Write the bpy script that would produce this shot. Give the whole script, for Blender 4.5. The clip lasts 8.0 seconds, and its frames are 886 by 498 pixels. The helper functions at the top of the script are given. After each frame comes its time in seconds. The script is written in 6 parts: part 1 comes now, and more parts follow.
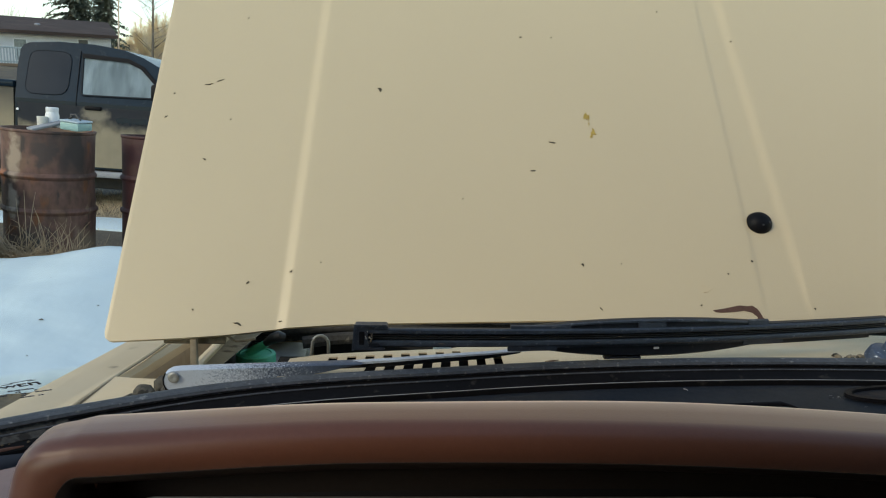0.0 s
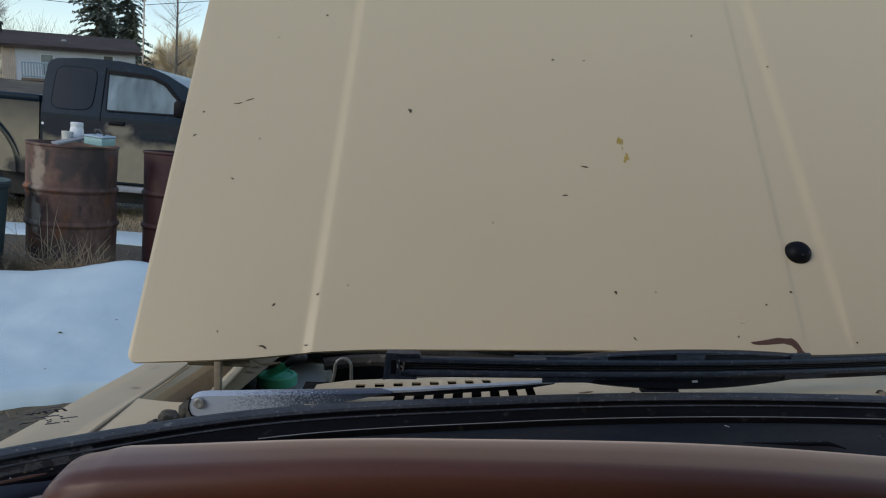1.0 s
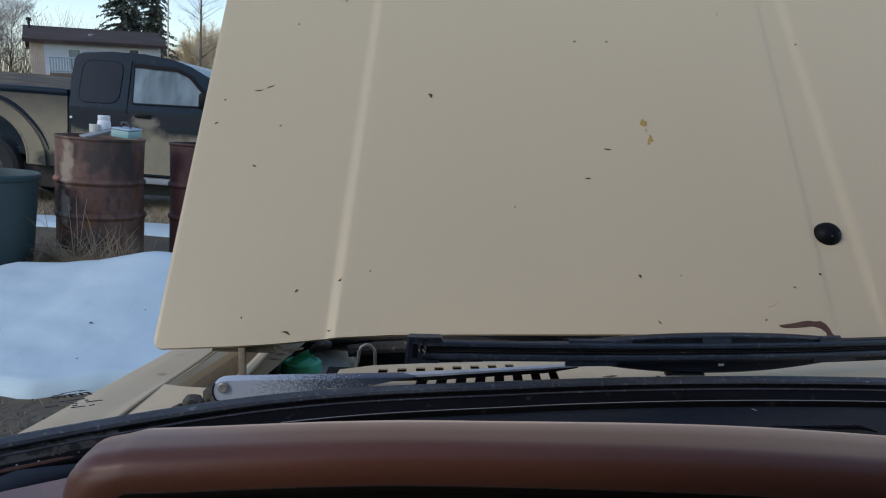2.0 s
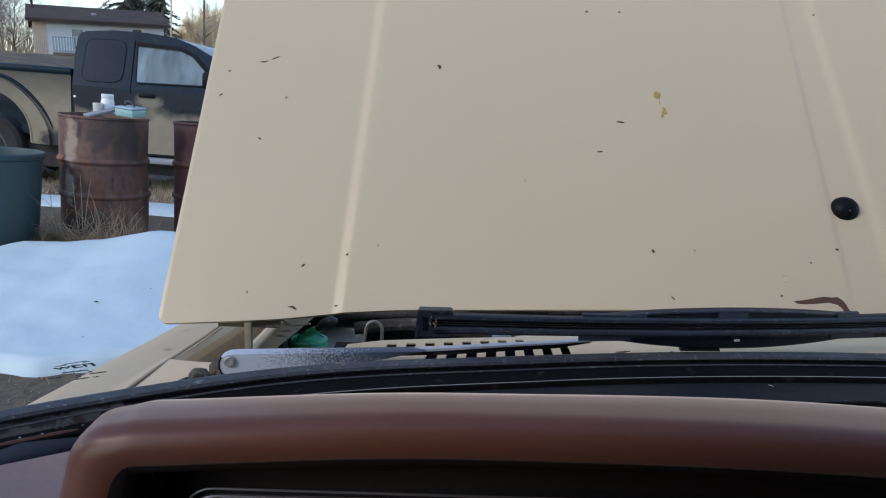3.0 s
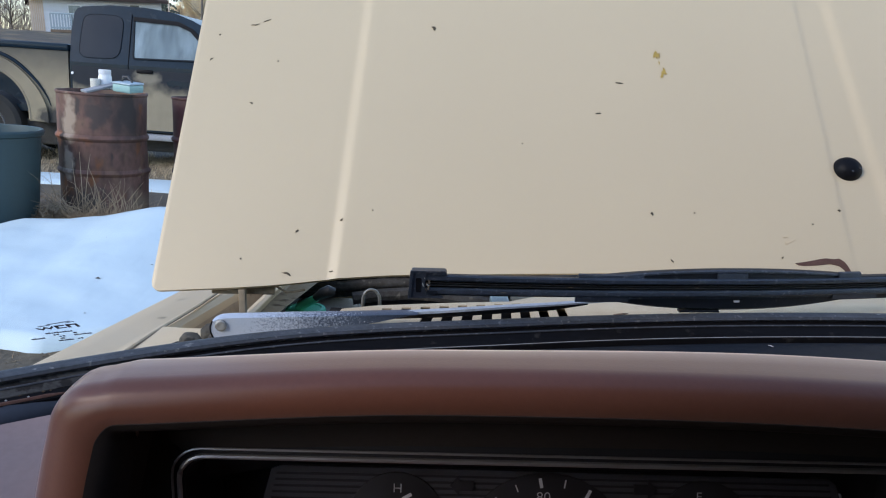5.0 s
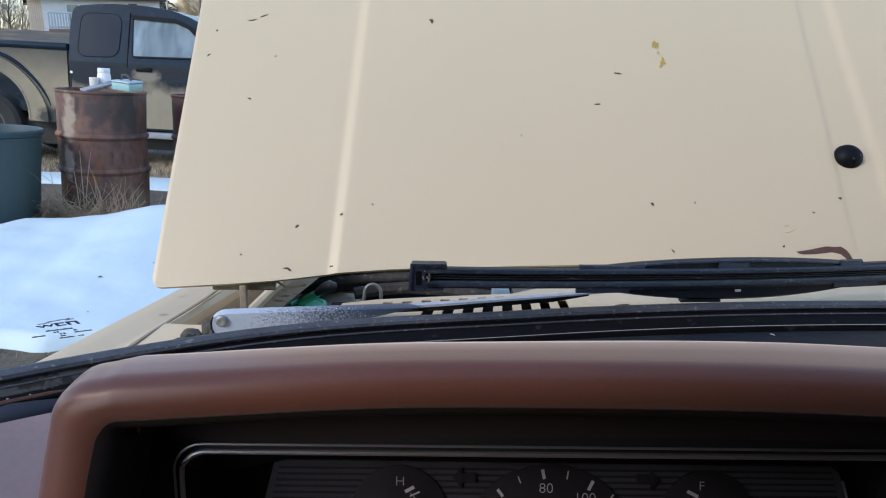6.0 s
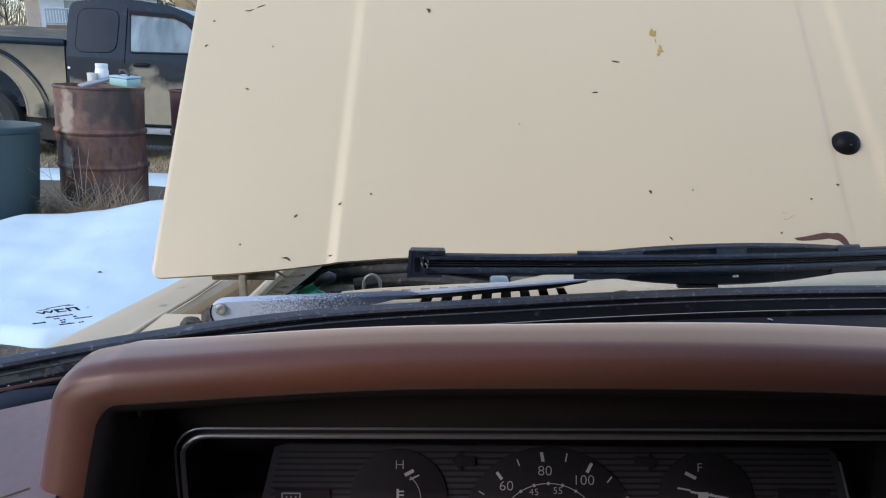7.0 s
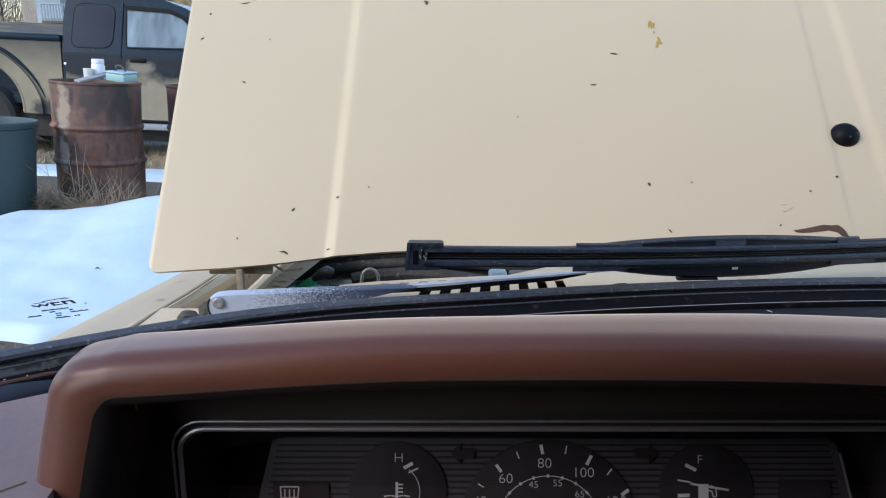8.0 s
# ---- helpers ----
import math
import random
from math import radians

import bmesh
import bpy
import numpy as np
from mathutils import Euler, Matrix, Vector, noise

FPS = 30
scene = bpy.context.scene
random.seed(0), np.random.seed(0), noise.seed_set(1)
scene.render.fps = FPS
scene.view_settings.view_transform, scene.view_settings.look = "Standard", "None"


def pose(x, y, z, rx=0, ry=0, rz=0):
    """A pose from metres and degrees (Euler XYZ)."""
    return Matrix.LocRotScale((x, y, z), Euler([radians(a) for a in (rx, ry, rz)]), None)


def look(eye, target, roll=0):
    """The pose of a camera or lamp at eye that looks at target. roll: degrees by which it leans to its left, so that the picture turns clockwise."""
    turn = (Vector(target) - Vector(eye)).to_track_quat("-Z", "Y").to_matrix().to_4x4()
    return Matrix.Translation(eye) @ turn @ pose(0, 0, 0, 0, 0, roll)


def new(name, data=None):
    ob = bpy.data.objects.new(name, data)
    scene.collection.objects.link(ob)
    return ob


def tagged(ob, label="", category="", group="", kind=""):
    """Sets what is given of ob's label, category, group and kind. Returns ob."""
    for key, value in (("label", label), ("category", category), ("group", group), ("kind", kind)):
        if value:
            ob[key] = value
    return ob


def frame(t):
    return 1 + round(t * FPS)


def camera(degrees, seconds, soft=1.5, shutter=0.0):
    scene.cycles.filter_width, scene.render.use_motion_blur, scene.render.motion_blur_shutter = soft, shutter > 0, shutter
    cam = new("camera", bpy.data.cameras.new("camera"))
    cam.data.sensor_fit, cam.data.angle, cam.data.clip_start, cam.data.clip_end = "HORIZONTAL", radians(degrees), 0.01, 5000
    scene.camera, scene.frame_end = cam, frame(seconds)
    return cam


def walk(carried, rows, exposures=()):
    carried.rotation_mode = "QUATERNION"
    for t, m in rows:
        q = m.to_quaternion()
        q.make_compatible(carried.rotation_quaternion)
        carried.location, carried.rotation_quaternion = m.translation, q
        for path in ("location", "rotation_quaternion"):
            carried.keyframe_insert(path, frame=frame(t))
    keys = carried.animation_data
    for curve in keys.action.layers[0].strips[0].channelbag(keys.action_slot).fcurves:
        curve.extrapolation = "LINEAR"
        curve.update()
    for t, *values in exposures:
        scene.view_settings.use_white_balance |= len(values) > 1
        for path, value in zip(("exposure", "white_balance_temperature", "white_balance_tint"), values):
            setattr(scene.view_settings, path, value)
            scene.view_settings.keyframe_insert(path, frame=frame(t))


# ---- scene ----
# The car stands leaning 2.6 degrees to its left; CAR takes its own axes into the world.
CAR = pose(0.4, 0, 0.12) @ pose(0, 0, 0, 0, -2.6, 0) @ pose(-0.4, 0, 0)

cam = camera(61.5, 8.0, 1.1)
# seconds, place in the car's axes, yaw, pitch, roll
PATH = [
    (0.0, 0.0066, -0.0395, 1.0516, -3.496, -9.612, 1.770),
    (0.5, -0.0054, -0.0313, 1.0624, -3.211, -8.737, 2.281),
    (1.0, -0.0068, -0.0226, 1.0539, -2.216, -8.190, 2.572),
    (1.5, -0.0025, -0.0241, 1.0526, -0.771, -8.488, 1.824),
    (3.0, -0.0085, -0.0080, 1.0406, -0.070, -10.582, 1.809),
    (3.5, -0.0087, -0.0093, 1.0376, -0.069, -11.103, 2.025),
    (4.0, -0.0045, -0.0057, 1.0326, -0.007, -11.650, 2.192),
    (4.5, -0.0027, -0.0018, 1.0294, -0.013, -12.169, 1.796),
    (6.0, -0.0006, 0.0006, 1.0272, 0.197, -12.902, 0.492),
    (6.5, -0.0004, 0.0006, 1.0245, 0.150, -13.255, 0.190),
    (7.0, 0.0003, -0.0021, 1.0225, 0.161, -13.344, 0.132),
    (7.5, 0.0020, -0.0022, 1.0216, 0.094, -13.537, 0.031),
    (8.0, 0.0000, 0.0000, 1.0200, 0.000, -13.700, 0.000),
]
walk(cam, [(t, CAR @ pose(x, y, z, 0, 0, yaw) @ pose(0, 0, 0, 90 + pitch) @ pose(0, 0, 0, 0, 0, roll))
           for t, x, y, z, yaw, pitch, roll in PATH],
     exposures=[(0.0, 1.34, 8300, 11), (0.5, 0.86, 7400, 16), (1.0, 0.74, 7200, 18), (1.5, 0.72, 6850, 19), (3.0, 1.25, 6800, 21), (3.5, 1.28, 6800, 21), (4.0, 1.53, 6800, 21), (4.5, 1.58, 6800, 21), (6.0, 1.72, 6800, 21), (7.0, 1.73, 6800, 21), (7.5, 1.74, 6800, 21), (8.0, 1.85, 6800, 21)])

# ---- light ----
world = bpy.data.worlds.new("sky")
scene.world = world
world.use_nodes = True
wn = world.node_tree
sky = wn.nodes.new("ShaderNodeTexSky")
sky.sky_type = "NISHITA"
sky.sun_disc = False
sky.sun_elevation, sky.sun_rotation = radians(29), radians(-130)
sky.air_density, sky.dust_density, sky.ozone_density = 1.0, 0.05, 1.3
wn.nodes["Background"].inputs["Strength"].default_value = 0.12
wn.links.new(sky.outputs["Color"], wn.nodes["Background"].inputs["Color"])

sun = new("sun", bpy.data.lights.new("sun", "SUN"))
sun.data.energy, sun.data.angle, sun.data.color = 0.70, radians(25), (1.0, 0.90, 0.78)
sun.matrix_basis = look((-18, -15, 13), (0, 0, 0))


# ---- materials ----
def material(name, colour, rough=0.6, metal=0.0, spots=None, fine=40.0, coarse=4.0, vary=0.12, bump=0.0, coat=0.0,
             bump_scale=None, spec=0.5, spot_level=0.62, spot_soft=0.05, spot_scale=6.0, stretch=(1, 1, 1), rough_vary=0.07):
    """Base colour varied at two scales, with stains of the colour spots, and fine relief."""
    m = bpy.data.materials.new(name)
    m.use_nodes = True
    nt = m.node_tree
    out = nt.nodes["Principled BSDF"]
    co = nt.nodes.new("ShaderNodeTexCoord")
    way = nt.nodes.new("ShaderNodeMapping")
    way.inputs["Scale"].default_value = stretch
    nt.links.new(co.outputs["Object"], way.inputs["Vector"])

    def grain(scale, detail=4.0):
        n = nt.nodes.new("ShaderNodeTexNoise")
        n.inputs["Scale"].default_value, n.inputs["Detail"].default_value = scale, detail
        nt.links.new(way.outputs["Vector"], n.inputs["Vector"])
        return n.outputs["Fac"]

    def mixed(fac, a, b, kind="MIX"):
        x = nt.nodes.new("ShaderNodeMix")
        x.data_type, x.blend_type = "RGBA", kind
        for sock, value in ((0, fac), (6, a), (7, b)):
            if isinstance(value, (tuple, float)):
                x.inputs[sock].default_value = value
            else:
                nt.links.new(value, x.inputs[sock])
        return x.outputs[2]

    def ramp(fac, a, b):
        r = nt.nodes.new("ShaderNodeMapRange")
        r.inputs["From Min"].default_value, r.inputs["From Max"].default_value = a, b
        nt.links.new(fac, r.inputs["Value"])
        return r.outputs["Result"]

    base = (*colour, 1.0)
    lo = tuple(c * (1 - vary) for c in colour) + (1.0,)
    hi = tuple(min(1.0, c * (1 + vary)) for c in colour) + (1.0,)
    c1 = mixed(ramp(grain(coarse), 0.3, 0.7), lo, hi)
    c2 = mixed(ramp(grain(fine), 0.3, 0.7), lo, hi)
    col = mixed(0.5, c1, c2)
    if spots:
        col = mixed(ramp(grain(spot_scale, 8.0), spot_level, spot_level + spot_soft), col, (*spots, 1.0))
    nt.links.new(col, out.inputs["Base Color"])
    out.inputs["Metallic"].default_value = metal
    out.inputs["Specular IOR Level"].default_value = spec
    r = nt.nodes.new("ShaderNodeMapRange")
    r.inputs["To Min"].default_value, r.inputs["To Max"].default_value = max(0.02, rough - rough_vary), min(1.0, rough + rough_vary)
    nt.links.new(grain(fine * 0.6), r.inputs["Value"])
    nt.links.new(r.outputs["Result"], out.inputs["Roughness"])
    out.inputs["Coat Weight"].default_value = coat
    out.inputs["Coat Roughness"].default_value = 0.2
    if bump:
        b = nt.nodes.new("ShaderNodeBump")
        b.inputs["Strength"].default_value = 0.6
        b.inputs["Distance"].default_value = bump
        nt.links.new(grain(bump_scale or fine, 6.0), b.inputs["Height"])
        nt.links.new(b.outputs["Normal"], out.inputs["Normal"])
    return m


def glass(name, tint=(0.93, 0.97, 0.96), gloss=0.06):
    """A clear pane: it lets light through and mirrors a little."""
    m = bpy.data.materials.new(name)
    m.use_nodes = True
    nt = m.node_tree
    nt.nodes.remove(nt.nodes["Principled BSDF"])
    t, g = nt.nodes.new("ShaderNodeBsdfTransparent"), nt.nodes.new("ShaderNodeBsdfGlossy")
    mix, lw = nt.nodes.new("ShaderNodeMixShader"), nt.nodes.new("ShaderNodeLayerWeight")
    lw.inputs["Blend"].default_value = 0.5
    power, fr = nt.nodes.new("ShaderNodeMath"), nt.nodes.new("ShaderNodeMath")
    power.operation, fr.operation = "POWER", "MULTIPLY_ADD"
    power.inputs[1].default_value, fr.inputs[1].default_value, fr.inputs[2].default_value = 5.0, gloss * 5, gloss * 0.3
    nt.links.new(lw.outputs["Facing"], power.inputs[0])
    nt.links.new(power.outputs[0], fr.inputs[0])
    t.inputs["Color"].default_value = (*tint, 1)
    g.inputs["Roughness"].default_value = 0.02
    for a, b in ((fr.outputs[0], mix.inputs[0]), (t.outputs[0], mix.inputs[1]), (g.outputs[0], mix.inputs[2]),
                 (mix.outputs[0], nt.nodes["Material Output"].inputs["Surface"])):
        nt.links.new(a, b)
    return m


PAINT = material("cream_paint", (0.602, 0.480, 0.312), rough=0.36, coat=0.2, vary=0.022, fine=5, coarse=1.2, rough_vary=0.0)
PAINT_DULL = material("dusty_cream_paint", (0.60, 0.466, 0.312), spec=0.2, rough=0.55, vary=0.07, fine=90, coarse=14, spots=(0.28, 0.22, 0.15),
                      spot_level=0.66, spot_soft=0.12, spot_scale=30, bump=0.0003, bump_scale=300)
DUSTY = material("brown_dusted_paint", (0.42, 0.335, 0.24), rough=0.8, vary=0.2, fine=120, coarse=18, spots=(0.16, 0.11, 0.07), spot_scale=25)
GRIME = material("grimy_metal", (0.24, 0.19, 0.13), rough=0.75, vary=0.3, fine=160, coarse=25, spots=(0.08, 0.06, 0.045), spot_scale=40)
RUST_CHIP = material("rust_chip", (0.105, 0.05, 0.036), rough=0.85, vary=0.3, fine=400, coarse=60, bump=0.0004)
SPECK = material("dirt_speck", (0.07, 0.055, 0.035), rough=0.9, vary=0.3, fine=600, coarse=90)
STAIN = material("yellow_stain", (0.42, 0.28, 0.06), rough=0.6, vary=0.35, fine=500, coarse=120)
RUBBER = material("black_rubber", (0.030, 0.032, 0.036), rough=0.55, vary=0.3, fine=250, coarse=20, spots=(0.10, 0.10, 0.10),
                  spot_level=0.68, spot_soft=0.15, spot_scale=60, bump=0.0004, bump_scale=400)
BLADE = material("wiper_plastic", (0.012, 0.015, 0.022), rough=0.45, spec=0.3, vary=0.3, fine=200, coarse=30, spots=(0.10, 0.10, 0.105),
                 spot_level=0.66, spot_soft=0.12, spot_scale=90, bump=0.0002, bump_scale=500)
SEAL = material("dusty_weathered_rubber", (0.055, 0.065, 0.078), rough=0.7, vary=0.4, fine=260, coarse=30, spots=(0.19, 0.20, 0.205),
                spot_level=0.60, spot_soft=0.10, spot_scale=230, bump=0.0006, bump_scale=350)
LIP = material("grubby_black_lip", (0.007, 0.007, 0.008), rough=0.6, spec=0.1, vary=0.3, fine=260, coarse=30, spots=(0.05, 0.048, 0.042),
               spot_level=0.63, spot_soft=0.12, spot_scale=70)
CAKED = material("caked_dirt", (0.10, 0.088, 0.070), rough=0.95, vary=0.6, fine=300, coarse=60, spots=(0.03, 0.027, 0.022), spot_scale=120, spot_level=0.55, bump=0.003, bump_scale=260)
# lighter copy of the pad's colour, with skylight on its end put in
BOLSTER = material("lit_navy_pad_vinyl", (0.028, 0.034, 0.046), rough=0.5, vary=0.15, fine=200, coarse=12)
SILT = material("grey_silt", (0.050, 0.052, 0.050), rough=0.95, vary=0.5, fine=300, coarse=40, spots=(0.010, 0.010, 0.010), spot_scale=110, spot_level=0.48, spot_soft=0.08, bump=0.001, bump_scale=250)
LOOM = material("dusty_cable_wrap", (0.055, 0.055, 0.058), rough=0.85, vary=0.5, fine=200, coarse=30, spots=(0.15, 0.145, 0.135), spot_scale=60, spot_level=0.60, bump=0.002, bump_scale=160)
# scuffed blade plastic, lighter and bluer: edge highlights put into the colour
EDGE = material("scuffed_plastic_lit_edges", (0.028, 0.038, 0.056), rough=0.45, vary=0.4, fine=260, coarse=50, spots=(0.105, 0.115, 0.13), spot_level=0.60,
                spot_soft=0.10, spot_scale=260, bump=0.0003, bump_scale=420)
BLACK = material("black_plastic", (0.007, 0.007, 0.009), rough=0.5, spec=0.12, vary=0.2, fine=300, coarse=20)
ARM = material("worn_silver_paint", (0.062, 0.086, 0.130), rough=0.42, vary=0.3, fine=150, coarse=14, spots=(0.58, 0.63, 0.70),
               spot_level=0.66, spot_soft=0.03, spot_scale=300, bump=0.0003, bump_scale=300)


def flaked(m, x0, x1, pale):
    """Paint still whole towards x0 and flaked off towards x1."""
    nt = m.node_tree
    out = nt.nodes["Principled BSDF"]
    bare = out.inputs["Base Color"].links[0].from_socket
    co, xyz, n = nt.nodes.new("ShaderNodeTexCoord"), nt.nodes.new("ShaderNodeSeparateXYZ"), nt.nodes.new("ShaderNodeTexNoise")
    n.inputs["Scale"].default_value, n.inputs["Detail"].default_value = 700.0, 4.0
    nt.links.new(co.outputs["Object"], xyz.inputs[0])
    nt.links.new(co.outputs["Object"], n.inputs["Vector"])
    add, r, x = nt.nodes.new("ShaderNodeMath"), nt.nodes.new("ShaderNodeMapRange"), nt.nodes.new("ShaderNodeMix")
    add.operation = "MULTIPLY_ADD"
    add.inputs[1].default_value = 0.16
    nt.links.new(n.outputs["Fac"], add.inputs[0])
    nt.links.new(xyz.outputs["X"], add.inputs[2])
    r.inputs["From Min"].default_value, r.inputs["From Max"].default_value = x1 + 0.08, x0 + 0.08
    nt.links.new(add.outputs[0], r.inputs["Value"])
    x.data_type = "RGBA"
    nt.links.new(r.outputs["Result"], x.inputs[0])
    nt.links.new(bare, x.inputs[6])
    x.inputs[7].default_value = (*pale, 1.0)
    nt.links.new(x.outputs[2], out.inputs["Base Color"])
    return m


flaked(ARM, -0.135, -0.070, (0.48, 0.54, 0.63))
DULLSTEEL = material("dull_steel", (0.30, 0.30, 0.29), rough=0.5, metal=0.5, vary=0.25, fine=200, coarse=30)
VINYL = material("brown_vinyl", (0.150, 0.056, 0.034), spec=0.4, rough=0.33, rough_vary=0.03, vary=0.08, fine=350, coarse=10, bump=0.00006, bump_scale=900)
DARK_VINYL = material("lining_vinyl_shade_black", (0.034, 0.028, 0.026), rough=0.7, spec=0.1, vary=0.1, fine=300, coarse=10)
# the dusty bloom of old vinyl
bloom = VINYL.node_tree.nodes["Principled BSDF"]
bloom.inputs["Sheen Weight"].default_value = 1.0
bloom.inputs["Sheen Roughness"].default_value = 0.36
bloom.inputs["Sheen Tint"].default_value = (1.0, 0.80, 0.72, 1.0)
PAD = material("dark_dash_pad", (0.016, 0.021, 0.028), rough=0.5, spec=0.15, vary=0.2, fine=300, coarse=15, spots=(0.09, 0.09, 0.09), spot_level=0.74,
               spot_soft=0.05, spot_scale=70)
MAUVE = material("faded_brown_vinyl", (0.31, 0.215, 0.19), rough=0.5, vary=0.1, fine=250, coarse=12)
# near black; in the engine bay the colour carries the shade
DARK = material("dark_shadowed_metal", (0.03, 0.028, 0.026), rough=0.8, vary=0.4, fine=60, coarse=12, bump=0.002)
# blackish colour that stands in for the shade inside the cowl slots
SLOT_SHADE = material("slot_shade_black", (0.014, 0.012, 0.011), rough=0.9, spec=0.1, vary=0.4, fine=120, coarse=25)
TRIM = material("dark_cabin_trim", (0.045, 0.03, 0.024), rough=0.8, vary=0.1, fine=200, coarse=10)
GREEN = material("green_cap_plastic", (0.075, 0.66, 0.42), rough=0.45, vary=0.12, fine=150, coarse=25)
CAN = material("pale_blue_plastic", (0.36, 0.46, 0.52), rough=0.5, vary=0.1, fine=100)
TANK = material("milky_tank_plastic", (0.33, 0.345, 0.34), rough=0.5, vary=0.15, fine=100, coarse=20)
GLASS = glass("windscreen_glass", (0.920, 0.955, 0.950), 0.0)
FROST = material("grey_glass_print", (0.14, 0.16, 0.19), rough=0.7, vary=0.1)
SILVER_ROD = material("worn_pale_arm_paint", (0.40, 0.45, 0.52), rough=0.45, vary=0.2, fine=200, coarse=30)
SILVER = material("silver_trim", (0.29, 0.29, 0.30), rough=0.35, metal=0.7, vary=0.08, fine=300)
FACE = material("dark_gauge_face", (0.015, 0.015, 0.018), rough=0.6, spec=0.25, vary=0.1, fine=300)
PLATE = material("grey_gauge_plate", (0.043, 0.043, 0.050), rough=0.4, vary=0.1, fine=300)
PRINT = material("white_gauge_print", (0.52, 0.52, 0.54), rough=0.6, vary=0.04, fine=300)
SNOW = material("old_snow", (0.555, 0.680, 0.728), rough=0.7, vary=0.05, fine=9, coarse=1.2, bump=0.012, bump_scale=6, spots=(0.52, 0.58, 0.62), spot_level=0.7, spot_soft=0.2, spot_scale=2.0)
SOIL = material("gravel_and_dead_grass", (0.095, 0.078, 0.058), rough=0.95, vary=0.45, fine=30, coarse=1.5, bump=0.03, bump_scale=18,
                spots=(0.23, 0.17, 0.09), spot_level=0.5, spot_soft=0.2, spot_scale=0.8)
RUST = material("rusty_drum_steel", (0.135, 0.068, 0.054), rough=0.72, vary=0.5, fine=30, coarse=7, spots=(0.17, 0.095, 0.065), spot_level=0.56,
                spot_soft=0.14, spot_scale=9, bump=0.012, bump_scale=9, stretch=(1, 1, 0.7))


def layered(m, *layers):
    """Lays stains over a material: colour, scale, level, softness, squeeze along z."""
    nt = m.node_tree
    out = nt.nodes["Principled BSDF"]
    for colour, scale, level, soft_edge, squeeze in layers:
        co, way, n = nt.nodes.new("ShaderNodeTexCoord"), nt.nodes.new("ShaderNodeMapping"), nt.nodes.new("ShaderNodeTexNoise")
        way.inputs["Scale"].default_value, way.inputs["Location"].default_value = (1, 1, squeeze), (scale, level * 9, 0)
        n.inputs["Scale"].default_value, n.inputs["Detail"].default_value = scale, 6.0
        r, x = nt.nodes.new("ShaderNodeMapRange"), nt.nodes.new("ShaderNodeMix")
        r.inputs["From Min"].default_value, r.inputs["From Max"].default_value = level, level + soft_edge
        x.data_type = "RGBA"
        x.inputs[7].default_value = (*colour, 1.0)
        below = out.inputs["Base Color"].links[0].from_socket
        for a, b in ((co.outputs["Object"], way.inputs["Vector"]), (way.outputs["Vector"], n.inputs["Vector"]), (n.outputs["Fac"], r.inputs["Value"]),
                     (r.outputs["Result"], x.inputs[0]), (below, x.inputs[6]), (x.outputs[2], out.inputs["Base Color"])):
            nt.links.new(a, b)
    return m


layered(RUST, ((0.20, 0.075, 0.032), 7.0, 0.57, 0.10, 0.8), ((0.235, 0.165, 0.115), 2.4, 0.585, 0.09, 0.55), ((0.30, 0.22, 0.15), 8.0, 0.64, 0.08, 0.5),
        ((0.048, 0.034, 0.031), 3.1, 0.555, 0.12, 0.6), ((0.05, 0.036, 0.032), 13.0, 0.60, 0.08, 0.5))


def blotched(m, at, size, colour, ragged=0.5):
    """A patch of colour of its own shape round the place at, about size wide, with a ragged edge."""
    nt = m.node_tree
    out = nt.nodes["Principled BSDF"]
    co, way, n = nt.nodes.new("ShaderNodeTexCoord"), nt.nodes.new("ShaderNodeVectorMath"), nt.nodes.new("ShaderNodeTexNoise")
    scaled, length = nt.nodes.new("ShaderNodeVectorMath"), nt.nodes.new("ShaderNodeVectorMath")
    way.operation, scaled.operation, length.operation = "SUBTRACT", "DIVIDE", "LENGTH"
    way.inputs[1].default_value, scaled.inputs[1].default_value = at, size
    n.inputs["Scale"].default_value, n.inputs["Detail"].default_value = 18.0, 6.0
    add, r, x = nt.nodes.new("ShaderNodeMath"), nt.nodes.new("ShaderNodeMapRange"), nt.nodes.new("ShaderNodeMix")
    add.operation = "MULTIPLY_ADD"
    add.inputs[1].default_value = 4 * ragged
    r.inputs["From Min"].default_value, r.inputs["From Max"].default_value = 1.15 + 2 * ragged, 0.55 + 2 * ragged
    x.data_type = "RGBA"
    x.inputs[7].default_value = (*colour, 1.0)
    below = out.inputs["Base Color"].links[0].from_socket
    for a, b in ((co.outputs["Object"], way.inputs[0]), (way.outputs["Vector"], scaled.inputs[0]), (scaled.outputs["Vector"], length.inputs[0]),
                 (co.outputs["Object"], n.inputs["Vector"]), (n.outputs["Fac"], add.inputs[0]), (length.outputs["Value"], add.inputs[2]),
                 (add.outputs[0], r.inputs["Value"]), (r.outputs["Result"], x.inputs[0]), (below, x.inputs[6]), (x.outputs[2], out.inputs["Base Color"])):
        nt.links.new(a, b)


# a dark mark near the top
blotched(RUST, (0.10, -0.25, 0.74), (0.085, 0.09, 0.10), (0.062, 0.042, 0.038), 0.6)
# two tan strips, with the light on the drum's left side painted in
blotched(RUST, (-0.085, -0.26, 0.70), (0.052, 0.08, 0.17), (0.31, 0.235, 0.18), 0.5)
blotched(RUST, (-0.10, -0.255, 0.42), (0.05, 0.07, 0.10), (0.29, 0.235, 0.20), 0.6)
# bright rust by the upper ring
blotched(RUST, (-0.19, -0.20, 0.57), (0.05, 0.07, 0.05), (0.42, 0.16, 0.075), 0.5)
# a darker patch over the foot
blotched(RUST, (0.02, -0.28, 0.14), (0.20, 0.12, 0.13), (0.075, 0.062, 0.055), 0.5)
